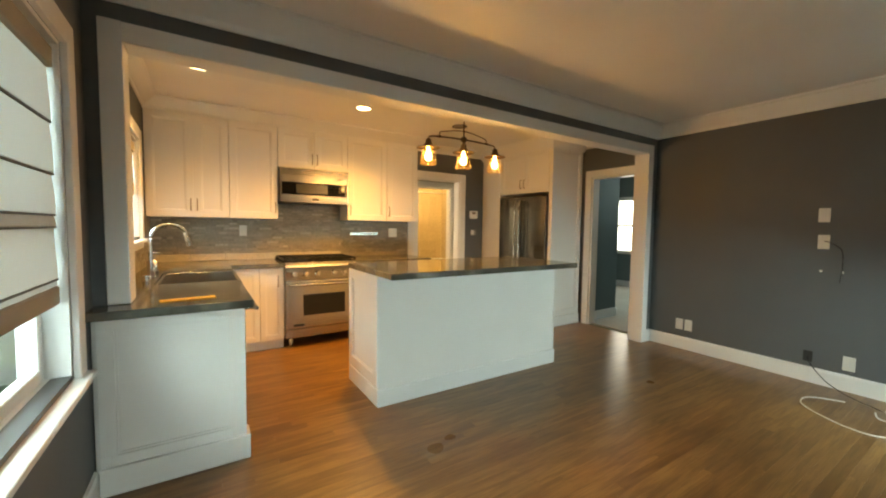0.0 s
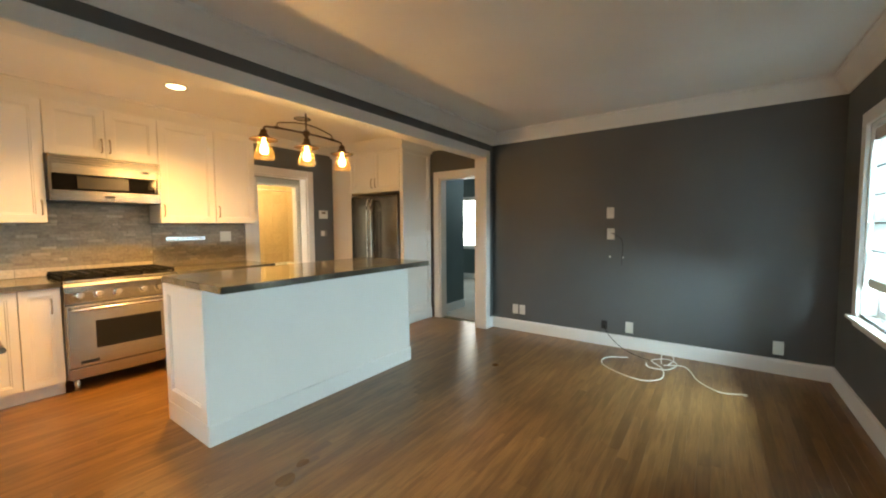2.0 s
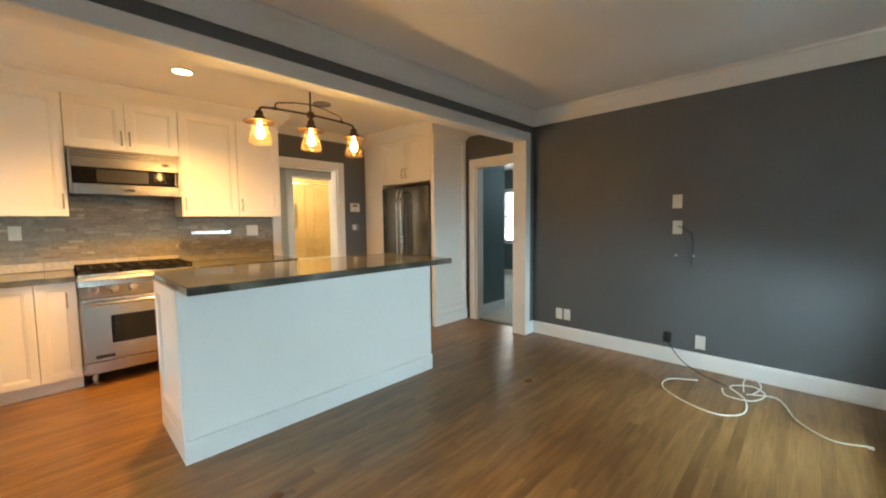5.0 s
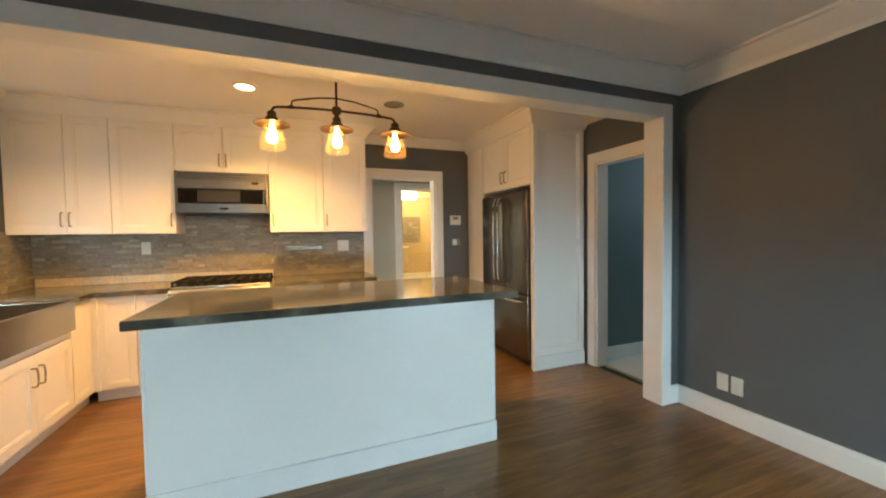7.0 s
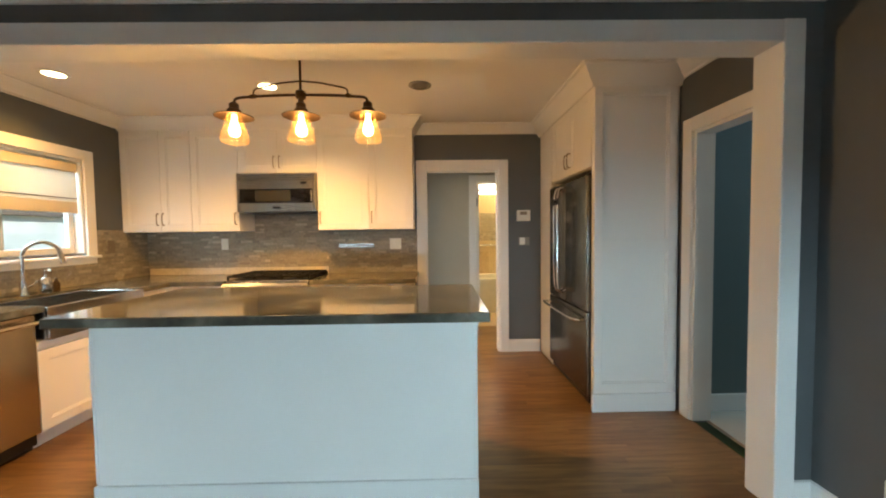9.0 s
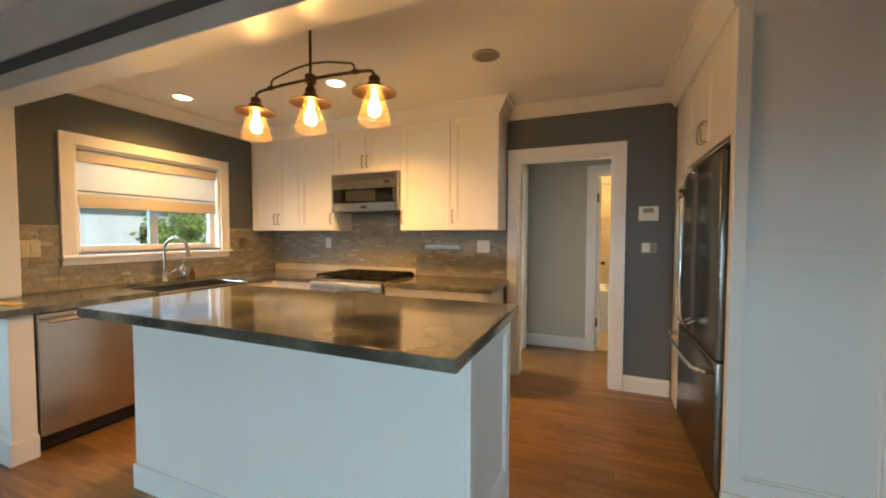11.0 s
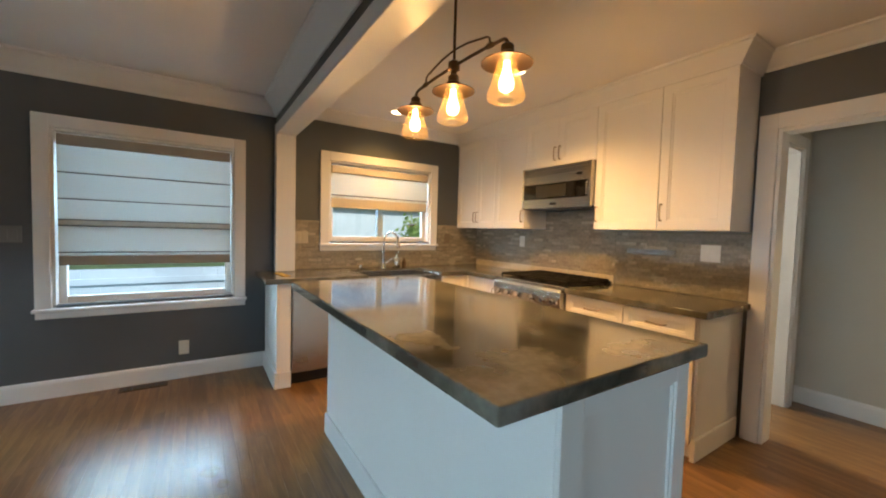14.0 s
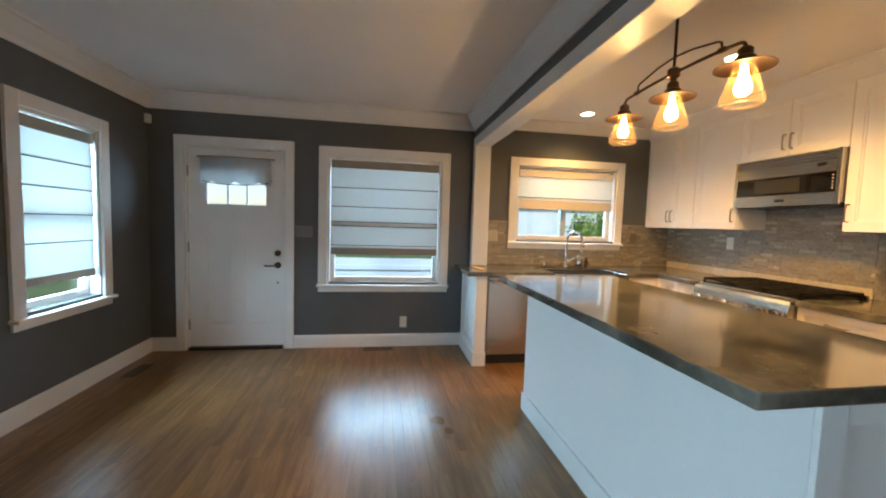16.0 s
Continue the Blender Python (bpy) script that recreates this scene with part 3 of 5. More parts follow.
c = cabinet("wall_cabinet", (2.387, 2.818, UF, N - 0.002, UP, UT), "white end wall cabinet beside the hall doorway", "wall cabinets")
shaker(c, "x", UF, -1, 2.387, 2.818, UP, UT, handle=(2.415, UP + 0.12, "v"))
CAB_CROWN = [(o * 0.85, z * 0.8) for o, z in CROWN]
structure("trim", molding([((2.818, UF - 0.02), (W, UF - 0.02), (0, -1), -1, 0), ((2.818, N), (2.818, UF - 0.02), (1, 0), 0, -1)], CAB_CROWN, C - 0.112), WHITE, "white crown molding above wall cabinets", "trim", True)

# base cabinets
BT = 0.833
CT = 0.875


def base(name, lim, label):
    x0, x1, y0, y1 = lim
    return cabinet(name, (x0, x1, y0, y1, 0.10, BT), label, "base cabinets")


BF = 4.70
c = base("base_cabinet", (0.905, 1.126, BF, N - 0.002), "narrow white base cabinet beside the range")
shaker(c, "x", BF, -1, 0.905, 1.126, 0.10, BT, handle=(1.07, 0.70, "v"), rail=0.045)
c = base("base_cabinet", (0.655, 0.903, BF, N - 0.002), "white corner base cabinet")
shaker(c, "x", BF, -1, 0.66, 0.903, 0.10, BT, rail=0.045)
c = base("base_cabinet", (1.897, 2.355, BF, N - 0.002), "white base cabinet with a top drawer")
shaker(c, "x", BF, -1, 1.897, 2.355, 0.68, BT, "drawer", handle=(2.126, 0.757, "h"), rail=0.04)
shaker(c, "x", BF, -1, 1.897, 2.355, 0.10, 0.675, handle=(2.32, 0.57, "v"))
c = base("base_cabinet", (2.357, 2.805, BF, N - 0.002), "white end base cabinet with a top drawer")
shaker(c, "x", BF, -1, 2.357, 2.79, 0.68, BT, "drawer", handle=(2.574, 0.757, "h"), rail=0.04)
shaker(c, "x", BF, -1, 2.357, 2.79, 0.10, 0.675, handle=(2.39, 0.57, "v"))
box_part("base_trim", c, CABINET, (2.79, 2.818, 4.69, N - 0.03, 0.0, 0.13), 0.003)
for x0, x1 in ((0.62, 1.126), (1.897, 2.79)):
    structure("baseboard", bx(nb(), x0, x1, BF + 0.035, BF + 0.055, 0.0, 0.10), WHITE, "white toe kick under base cabinets", "baseboard")
SF = 0.605
c = cabinet("sink_cabinet", (0.004, SF, 3.56, 4.38, 0.10, 0.655), "white two-door cabinet under a steel apron sink", "base cabinets")
shaker(c, "y", SF, 1, 3.56, 3.97, 0.10, 0.60, handle=(3.935, 0.465, "v"))
shaker(c, "y", SF, 1, 3.97, 4.38, 0.10, 0.60, handle=(4.005, 0.465, "v"))
box_part("top_rail", c, CABINET, (SF, SF + 0.018, 3.562, 4.378, 0.604, 0.655), 0.0015)
c = cabinet("base_cabinet", (0.004, SF, 4.382, 4.698, 0.10, BT), "white corner cabinet beside the sink", "base cabinets")
shaker(c, "y", SF, 1, 4.385, 4.66, 0.10, BT, rail=0.045)
box_part("corner_filler", c, CABINET, (SF, 0.664, 4.66, 4.699, 0.10, BT), 0.001)
structure("baseboard", bx(nb(), SF - 0.06, SF - 0.04, 3.56, 4.73, 0.0, 0.10), WHITE, "white toe kick under the sink", "baseboard")
# end panel of the peninsula
pen = thing("end_panel", (0.31, 2.90, 0.0), "white framed cabinet end panel facing the living room", "cabinet panel")
box_part("panel", pen, CABINET, (0.004, 0.620, 2.865, 2.955, 0.0, BT), 0.002)
bm = nb()
for lim in ((0.02, 0.62, 0.13, 0.18), (0.02, 0.62, 0.775, BT), (0.02, 0.085, 0.18, 0.775), (0.555, 0.62, 0.18, 0.775)):
    bx(bm, lim[0], lim[1], 2.849, 2.866, lim[2], lim[3], 0.0015)
for lim in ((0.085, 0.095, 0.18, 0.775), (0.545, 0.555, 0.18, 0.775), (0.095, 0.545, 0.18, 0.19), (0.095, 0.545, 0.765, 0.775)):
    bx(bm, lim[0], lim[1], 2.857, 2.866, lim[2], lim[3], 0.001)
part("frame", bm, CABINET, pen)
bm = nb()
bx(bm, 0.02, 0.638, 2.832, 2.857, 0.0, 0.13, 0.003)
bx(bm, 0.619, 0.638, 2.857, 2.956, 0.0, 0.13, 0.003)
part("base_trim", bm, CABINET, pen)

# counters
def slab(name, limits, label):
    bm = nb()
    f_ = bm.faces.new([bm.verts.new((x, y, BT + 0.001)) for x, y in limits])
    up = bmesh.ops.extrude_face_region(bm, geom=[f_])
    bmesh.ops.translate(bm, verts=[v for v in up["geom"] if isinstance(v, bmesh.types.BMVert)], vec=(0, 0, CT - BT - 0.001))
    bmesh.ops.recalc_face_normals(bm, faces=bm.faces)
    bmesh.ops.bevel(bm, geom=list(bm.edges), offset=0.004, segments=2, affect="EDGES", profile=0.5)
    return tagged(part(name, bm, STONE), label, "countertop")


slab("countertop", [(0.003, 2.765), (0.655, 2.765), (0.655, 3.59), (0.17, 3.59), (0.17, 4.35), (0.655, 4.35), (0.655, 4.66), (1.128, 4.66), (1.128, 5.277), (0.003, 5.277)], "dark honed stone countertop running round the sink corner")
slab("countertop", [(1.893, 4.66), (2.850, 4.66), (2.850, 5.277), (1.893, 5.277)], "dark honed stone countertop between range and hall doorway")

# island
isl = thing("kitchen_island", (2.34, 3.3, 0.0), "white painted kitchen island with panelled ends", "kitchen island")
IT = 0.96
box_part("body", isl, CABINET, (1.455, 3.215, 3.012, 3.60, 0.0, IT - 0.042), 0.003)
for face, out in ((1.455, -1), (3.215, 1)):
    bm = nb()
    for b in ((3.012, 3.09, 0.13, 0.918), (3.53, 3.60, 0.13, 0.918), (3.09, 3.53, 0.13, 0.215), (3.09, 3.53, 0.85, 0.918)):
        c0, c1 = sorted((face, face + out * 0.0145))
        bx(bm, c0, c1, b[0], b[1], b[2], b[3], 0.0015)
    for b in ((3.09, 3.10, 0.215, 0.85), (3.52, 3.53, 0.215, 0.85), (3.10, 3.52, 0.215, 0.225), (3.10, 3.52, 0.84, 0.85)):
        c0, c1 = sorted((face, face + out * 0.008))
        bx(bm, c0, c1, b[0], b[1], b[2], b[3], 0.001)
    part("end_frame", bm, CABINET, isl)
for lim in ((1.440, 3.230, 2.996, 3.012), (1.440, 1.455, 3.012, 3.60), (3.215, 3.230, 3.012, 3.60)):
    box_part("base_trim", isl, WHITE, (*lim, 0.0, 0.125), 0.003)
tagged(part("countertop", bx(nb(), 1.448, 3.262, 2.792, 3.642, IT - 0.042, IT, 0.006, 2), STONE), "dark honed stone island countertop with a seating overhang", "countertop")

# ---- range ----
rg = thing("range", (1.51, 4.95, 0.0), "stainless steel gas range with black grates and oven window", "range")
X0, X1 = 1.134, 1.888
box_part("body", rg, STEEL, (X0, X1, 4.67, 5.27, 0.10, 0.845), 0.003)
box_part("kick_plate", rg, STEEL, (X0 + 0.01, X1 - 0.01, 4.65, 4.67, 0.10, 0.19), 0.004)
od = part("oven_door", bx(nb(), X0 + 0.006, X1 - 0.006, 4.625, 4.668, 0.20, 0.69, 0.006, 2), STEEL, rg)
box_part("oven_window", od, BLACKGLASS, (X0 + 0.17, X1 - 0.15, 4.619, 4.627, 0.33, 0.55), 0.002)
hb = tube(nb(), [(X0 + 0.03, 4.575, 0.655), (X1 - 0.03, 4.575, 0.655)], 0.013, 14)
for x in (X0 + 0.05, X1 - 0.05):
    cyl(hb, (x, 4.575, 0.655), (x, 4.628, 0.655), 0.009)
part("handle", hb, CHROME, od, "tubular steel handle", True)
box_part("badge", od, BLACK, (X0 + 0.07, X0 + 0.18, 4.618, 4.626, 0.225, 0.25), 0.001)
bm = nb()
prof = [(4.67, 0.695), (4.63, 0.70), (4.615, 0.79), (4.62, 0.835), (4.635, 0.858), (4.67, 0.862)]
va = [bm.verts.new((X0, y, z)) for y, z in prof]
vb = [bm.verts.new((X1, y, z)) for y, z in prof]
for i in range(len(prof)):
    k = (i + 1) % len(prof)
    bm.faces.new((va[i], va[k], vb[k], vb[i]))
bm.faces.new(va)
bm.faces.new(vb)
bmesh.ops.recalc_face_normals(bm, faces=bm.faces)
cp = part("control_panel", bm, STEEL, rg)
for i, x in enumerate((1.215, 1.33, 1.45, 1.62, 1.73, 1.83)):
    kb = lathe(nb(), [(0.034, 0.0), (0.034, 0.006), (0.024, 0.008), (0.022, 0.034), (0.018, 0.038), (0.0, 0.038)], (x, 4.624, 0.765), 20, Matrix.Rotation(math.pi / 2, 4, "X"))
    part("knob", kb, CHROME, cp, smooth=True)
box_part("cooktop", rg, IRON, (X0 + 0.012, X1 - 0.012, 4.685, 5.25, 0.846, 0.872), 0.005)
box_part("top_rim", rg, STEEL, (X0, X1, 4.665, 4.685, 0.846, 0.879), 0.003)
box_part("back_rim", rg, STEEL, (X0, X1, 5.25, 5.272, 0.846, 0.90), 0.003)
for gx in (1.265, 1.511, 1.757):
    bm = nb()
    hw, y0, y1, zt = 0.118, 4.70, 5.235, 0.918
    for x in (gx - hw, gx - 0.04, gx + 0.04, gx + hw):
        bx(bm, x - 0.009, x + 0.009, y0, y1, zt - 0.018, zt, 0.003)
    for y in (y0 + 0.006, 4.83, 4.97, 5.10, y1 - 0.006):
        bx(bm, gx - hw, gx + hw, y - 0.009, y + 0.009, zt - 0.018, zt - 0.001, 0.003)
    for x in (gx - hw, gx + hw):
        for y in (y0 + 0.006, y1 - 0.006):
            bx(bm, x - 0.007, x + 0.007, y - 0.007, y + 0.007, 0.872, zt - 0.01)
    part("grate", bm, IRON, rg)
    for y in (4.83, 5.10):
        part("burner", lathe(nb(), [(0.055, 0.0), (0.055, 0.008), (0.038, 0.010), (0.036, 0.018), (0.0, 0.02)], (gx, y, 0.872), 20), IRON, rg, smooth=True)
for x in (X0 + 0.06, X1 - 0.06):
    for y in (4.72, 5.20):
        part("leg", lathe(nb(), [(0.022, 0.0), (0.022, 0.07), (0.016, 0.08), (0.016, 0.102)], (x, y, 0.0), 14), STEEL, rg, smooth=True)

# ---- microwave ----
mw = thing("microwave", (1.51, 5.1, 1.505), "stainless over-range microwave with a black glass door", "microwave")
M0, M1, MZ, MT, MF = 1.136, 1.884, 1.508, 1.880, 4.935
box_part("body", mw, STEEL, (M0, M1, MF + 0.02, N - 0.004, MZ + 0.012, MT), 0.003)
box_part("underside", mw, BLACK, (M0 + 0.01, M1 - 0.01, MF + 0.03, N - 0.01, MZ - 0.004, MZ + 0.012), 0.002)
for x0, x1 in ((M0, M0 + 0.022), (M1 - 0.022, M1)):
    box_part("side_trim", mw, STEEL, (x0, x1, MF - 0.004, MF + 0.02, MZ, MT), 0.003)
box_part("lower_panel", mw, STEEL, (M0 + 0.022, M1 - 0.022, MF, MF + 0.02, MZ, MZ + 0.085), 0.002)
md = box_part("door_glass", mw, BLACKGLASS, (M0 + 0.022, M1 - 0.022, MF + 0.002, MF + 0.02, MZ + 0.086, MZ + 0.218), 0.002)
box_part("window_screen", md, plain("smoked_screen", (0.03, 0.03, 0.03), 0.25), (M0 + 0.17, M1 - 0.24, MF, MF + 0.003, MZ + 0.10, MZ + 0.205))
for i in range(5):
    box_part("button", md, PLASTIC, (M1 - 0.045, M1 - 0.036, MF - 0.001, MF + 0.003, MZ + 0.105 + i * 0.022, MZ + 0.112 + i * 0.022))
box_part("upper_panel", mw, STEEL, (M0 + 0.022, M1 - 0.022, MF, MF + 0.02, MZ + 0.219, MZ + 0.302), 0.002)
box_part("clock_display", mw, BLACKGLASS, (M1 - 0.14, M1 - 0.085, MF - 0.001, MF + 0.003, MZ + 0.265, MZ + 0.287))
box_part("badge", mw, BLACK, (1.475, 1.545, MF - 0.002, MF + 0.002, MZ + 0.03, MZ + 0.05), 0.001)
for i in range(3):
    z = MZ + 0.306 + i * 0.022
    box_part("vent_slat", mw, STEEL, (M0 + 0.022, M1 - 0.022, MF + 0.002, MF + 0.024, z, z + 0.014), 0.002)

# ---- refrigerator and its enclosure ----
fr = thing("refrigerator", (4.42, 4.38, 0.0), "stainless steel french-door refrigerator with bottom freezer", "refrigerator")
F0, F1, FX = 3.965, 4.845, 4.115
box_part("body", fr, BLACK, (FX + 0.05, 4.70, F0 + 0.005, F1 - 0.005, 0.06, 1.675), 0.004)
box_part("grille", fr, BLACK, (FX + 0.03, FX + 0.05, F0 + 0.01, F1 - 0.01, 0.02, 0.07), 0.003)
for z0, z1, y0, y1, hy in ((0.70, 1.685, F0, 4.402, 4.365), (0.70, 1.685, 4.408, F1, 4.445)):
    d = part("door", bx(nb(), FX, FX + 0.048, y0, y1, z0, z1, 0.010, 3), STEEL_V_DARK, fr, smooth=True)
    h = tube(nb(), smooth_path([(FX - 0.005, hy, 0.80), (FX - 0.07, hy, 0.82), (FX - 0.08, hy, 1.2), (FX - 0.07, hy, 1.60), (FX - 0.005, hy, 1.62)], 6), 0.012, 12)
    part("handle", h, CHROME, d, "long tubular steel handle", True)
    box_part("hinge_cover", fr, BLACK, (FX + 0.02, FX + 0.10, (y0 if y0 < 4.2 else y1 - 0.08), (y0 + 0.08 if y0 < 4.2 else y1), 1.686, 1.70), 0.003)
d = part("freezer_drawer", bx(nb(), FX, FX + 0.048, F0, F1, 0.075, 0.692, 0.010, 3), STEEL_V_DARK, fr, smooth=True)
part("handle", tube(nb(), smooth_path([(FX - 0.003, F0 + 0.06, 0.63), (FX - 0.07, F0 + 0.07, 0.635), (FX - 0.085, 4.405, 0.635), (FX - 0.07, F1 - 0.07, 0.635), (FX - 0.003, F1 - 0.06, 0.63)], 6), 0.012, 12), CHROME, d, "tubular steel drawer handle", True)
for y in (F0 + 0.07, F1 - 0.07):
    part("foot", cyl(nb(), (4.2, y, 0.0), (4.2, y, 0.065), 0.02, seg=12), BLACK, fr)
enc = thing("refrigerator_enclosure", (4.43, 4.6, 0.0), "tall white cabinet surround with panelled side", "cabinet")
box_part("side_panel", enc, CABINET, (4.145, 4.748, 3.912, 3.945, 0.0, UT), 0.002)
bm = nb()
for b in ((4.145, 4.20, 0.13, UT), (4.665, 4.72, 0.13, UT), (4.20, 4.665, 0.13, 0.20), (4.20, 4.665, 1.14, 1.22), (4.20, 4.665, 2.23, UT)):
    bx(bm, b[0], b[1], 3.892, 3.913, b[2], b[3], 0.0015)
for z0, z1 in ((0.20, 1.14), (1.22, 2.23)):
    for b in ((4.20, 4.21, z0, z1), (4.655, 4.665, z0, z1), (4.21, 4.655, z0, z0 + 0.01), (4.21, 4.655, z1 - 0.01, z1)):
        bx(bm, b[0], b[1], 3.901, 3.913, b[2], b[3], 0.001)
part("side_frame", bm, CABINET, enc)
box_part("base_trim", enc, WHITE, (4.130, 4.722, 3.877, 3.900, 0.0, 0.13), 0.003)
box_part("tall_panel", enc, CABINET, (4.15, 4.74, 4.865, N - 0.003, 0.0, UT), 0.002)
box_part("tall_stile", enc, CABINET, (4.138, 4.15, 4.87, 4.93, 0.1, UT), 0.002)
box_part("upper_body", enc, CABINET, (4.165, 4.74, 3.946, 4.864, 1.735, UT), 0.002)
shaker(enc, "y", 4.165, -1, 3.948, 4.405, 1.74, UT, handle=(4.37, 1.86, "v"))
shaker(enc, "y", 4.165, -1, 4.405, 4.862, 1.74, UT, handle=(4.44, 1.86, "v"))
structure("trim", molding([((4.140, 3.900), (4.140, N), (-1, 0), -1, 0), ((4.748, 3.900), (4.140, 3.900), (0, -1), 0, -1)], CROWN, C - 0.135), WHITE, "white crown molding above the refrigerator surround", "trim", True)

# ---- dishwasher ----
dw = thing("dishwasher", (0.35, 3.26, 0.0), "stainless steel dishwasher with a bar handle", "dishwasher")
box_part("body", dw, BLACK, (0.02, 0.60, 2.962, 3.555, 0.03, BT - 0.002), 0.002)
box_part("toe_kick", dw, BLACK, (0.555, 0.57, 2.962, 3.555, 0.0, 0.10))
d = part("door", bx(nb(), 0.60, 0.632, 2.964, 3.553, 0.105, BT - 0.006, 0.005, 2), STEEL, dw)
hb = tube(nb(), [(0.692, 2.99, 0.785), (0.692, 3.53, 0.785)], 0.012, 14)
for y in (3.02, 3.50):
    cyl(hb, (0.63, y, 0.785), (0.692, y, 0.785), 0.009)
part("handle", hb, CHROME, d, "tubular steel handle", True)
box_part("badge", d, BROWNPLATE, (0.630, 0.634, 2.995, 3.085, 0.19, 0.222), 0.001)

# ---- sink and faucet ----
sk = thing("apron_sink", (0.42, 3.97, 0.65), "stainless steel apron-front sink", "sink")
bm = nb()
for lim in ((0.172, 0.19, 3.592, 4.348, 0.66, 0.862), (0.645, 0.668, 3.592, 4.348, 0.658, 0.862), (0.19, 0.645, 3.592, 3.61, 0.66, 0.862), (0.19, 0.645, 4.33, 4.348, 0.66, 0.862), (0.19, 0.645, 3.61, 4.33, 0.66, 0.672)):
    bx(bm, *lim, 0.003)
part("basin", bm, STEEL, sk)
part("drain", lathe(nb(), [(0.045, 0.002), (0.04, 0.004), (0.0, 0.001)], (0.40, 3.97, 0.672), 20), CHROME, sk, smooth=True)
fa = thing("faucet", (0.125, 3.965, CT), "brushed steel gooseneck pull-down kitchen faucet", "faucet")
part("base", lathe(nb(), [(0.0, 0.0), (0.032, 0.0), (0.032, 0.012), (0.022, 0.03), (0.02, 0.10), (0.0, 0.10)], (0.125, 3.965, CT), 20), CHROME, fa, smooth=True)
arc = [(0.125, 3.965, CT + 0.09), (0.125, 3.965, CT + 0.27)] + [(0.235 - 0.11 * math.cos(a), 3.965 + 0.03 * (1 - math.cos(a)), CT + 0.27 + 0.11 * math.sin(a)) for a in [math.pi * k / 12 for k in range(1, 11)]]
part("spout", tube(nb(), arc, 0.013, 14), CHROME, fa, smooth=True)
e = Vector(arc[-1])
part("spray_head", cyl(nb(), e, e + Vector((0.025, 0.003, -0.10)), 0.015, 0.020), CHROME, fa, smooth=True)
part("lever", tube(nb(), [(0.125, 3.985, CT + 0.06), (0.13, 4.025, CT + 0.075), (0.135, 4.055, CT + 0.10)], 0.007), CHROME, fa, smooth=True)
so = thing("soap_pump", (0.12, 4.12, CT), "steel soap dispenser jar with a pump by the faucet", "soap dispenser")
part("jar", lathe(nb(), [(0.0, 0.0), (0.035, 0.0), (0.038, 0.02), (0.036, 0.10), (0.025, 0.115), (0.012, 0.12), (0.012, 0.14), (0.0, 0.14)], (0.12, 4.12, CT), 20), CHROME, so, smooth=True)
part("pump", tube(nb(), [(0.12, 4.12, CT + 0.13), (0.12, 4.12, CT + 0.165), (0.135, 4.12, CT + 0.172), (0.17, 4.12, CT + 0.165)], 0.006), CHROME, so, smooth=True)
bo = thing("bottle", (0.10, 4.22, CT), "small dark glass bottle behind the sink", "bottle")
part("body", lathe(nb(), [(0.0, 0.0), (0.022, 0.0), (0.023, 0.06), (0.01, 0.08), (0.01, 0.10), (0.0, 0.10)], (0.10, 4.22, CT), 16), BRONZE, bo, smooth=True)
ag = thing("air_gap", (0.12, 3.72, CT), "small steel air gap cap on the counter", "air gap")
part("cap", lathe(nb(), [(0.0, 0.05), (0.018, 0.046), (0.022, 0.03), (0.022, 0.0)], (0.12, 3.72, CT), 16), CHROME, ag, smooth=True)
en = thing("envelope", (0.37, 2.93, CT), "yellow paper card lying on the counter", "card")
bm = bx(nb(), -0.12, 0.12, -0.03, 0.03, 0.001, 0.006, 0.001)
bmesh.ops.transform(bm, matrix=Matrix.Translation((0.37, 2.93, CT)) @ Matrix.Rotation(math.radians(8), 4, "Z"), verts=bm.verts)
part("sheet", bm, YELLOW, en)

# ---- lights on the ceiling ----
pl = thing("pendant_lamp", (2.345, 3.29, C), "dark bronze three-light pendant with amber glass jars", "pendant lamp")
PX, PY = 2.345, 3.29
part("canopy", lathe(nb(), [(0.06, 0.0), (0.06, -0.012), (0.045, -0.022), (0.012, -0.03)], (PX, PY, C), 28), BRONZE, pl, smooth=True)
part("stem", cyl(nb(), (PX, PY, 2.02), (PX, PY, C - 0.02), 0.0065, seg=12), BRONZE, pl, smooth=True)
part("hub", lathe(nb(), [(0.0, 0.03), (0.012, 0.03), (0.026, 0.02), (0.026, -0.012), (0.014, -0.02), (0.014, -0.05), (0.0, -0.05)], (PX, PY, 2.01), 20), BRONZE, pl, smooth=True)
for s in (-1, 1):
    part("arm", tube(nb(), smooth_path([(PX, PY, 2.015), (PX + s * 0.16, PY, 2.012), (PX + s * 0.30, PY, 2.004), (PX + s * 0.338, PY, 1.996), (PX + s * 0.349, PY, 1.975), (PX + s * 0.349, PY, 1.965)], 5), 0.007), BRONZE, pl, smooth=True)
    part("brace", tube(nb(), [(PX, PY, 2.086), (PX + s * 0.10, PY, 2.077), (PX + s * 0.228, PY, 2.050), (PX + s * 0.243, PY, 2.04), (PX + s * 0.248, PY, 2.012)], 0.0045), BRONZE, pl, smooth=True)
    part("collar", cyl(nb(), (PX + s * 0.235, PY, 2.01), (PX + s * 0.262, PY, 2.008), 0.011, seg=12), BRONZE, pl, smooth=True)
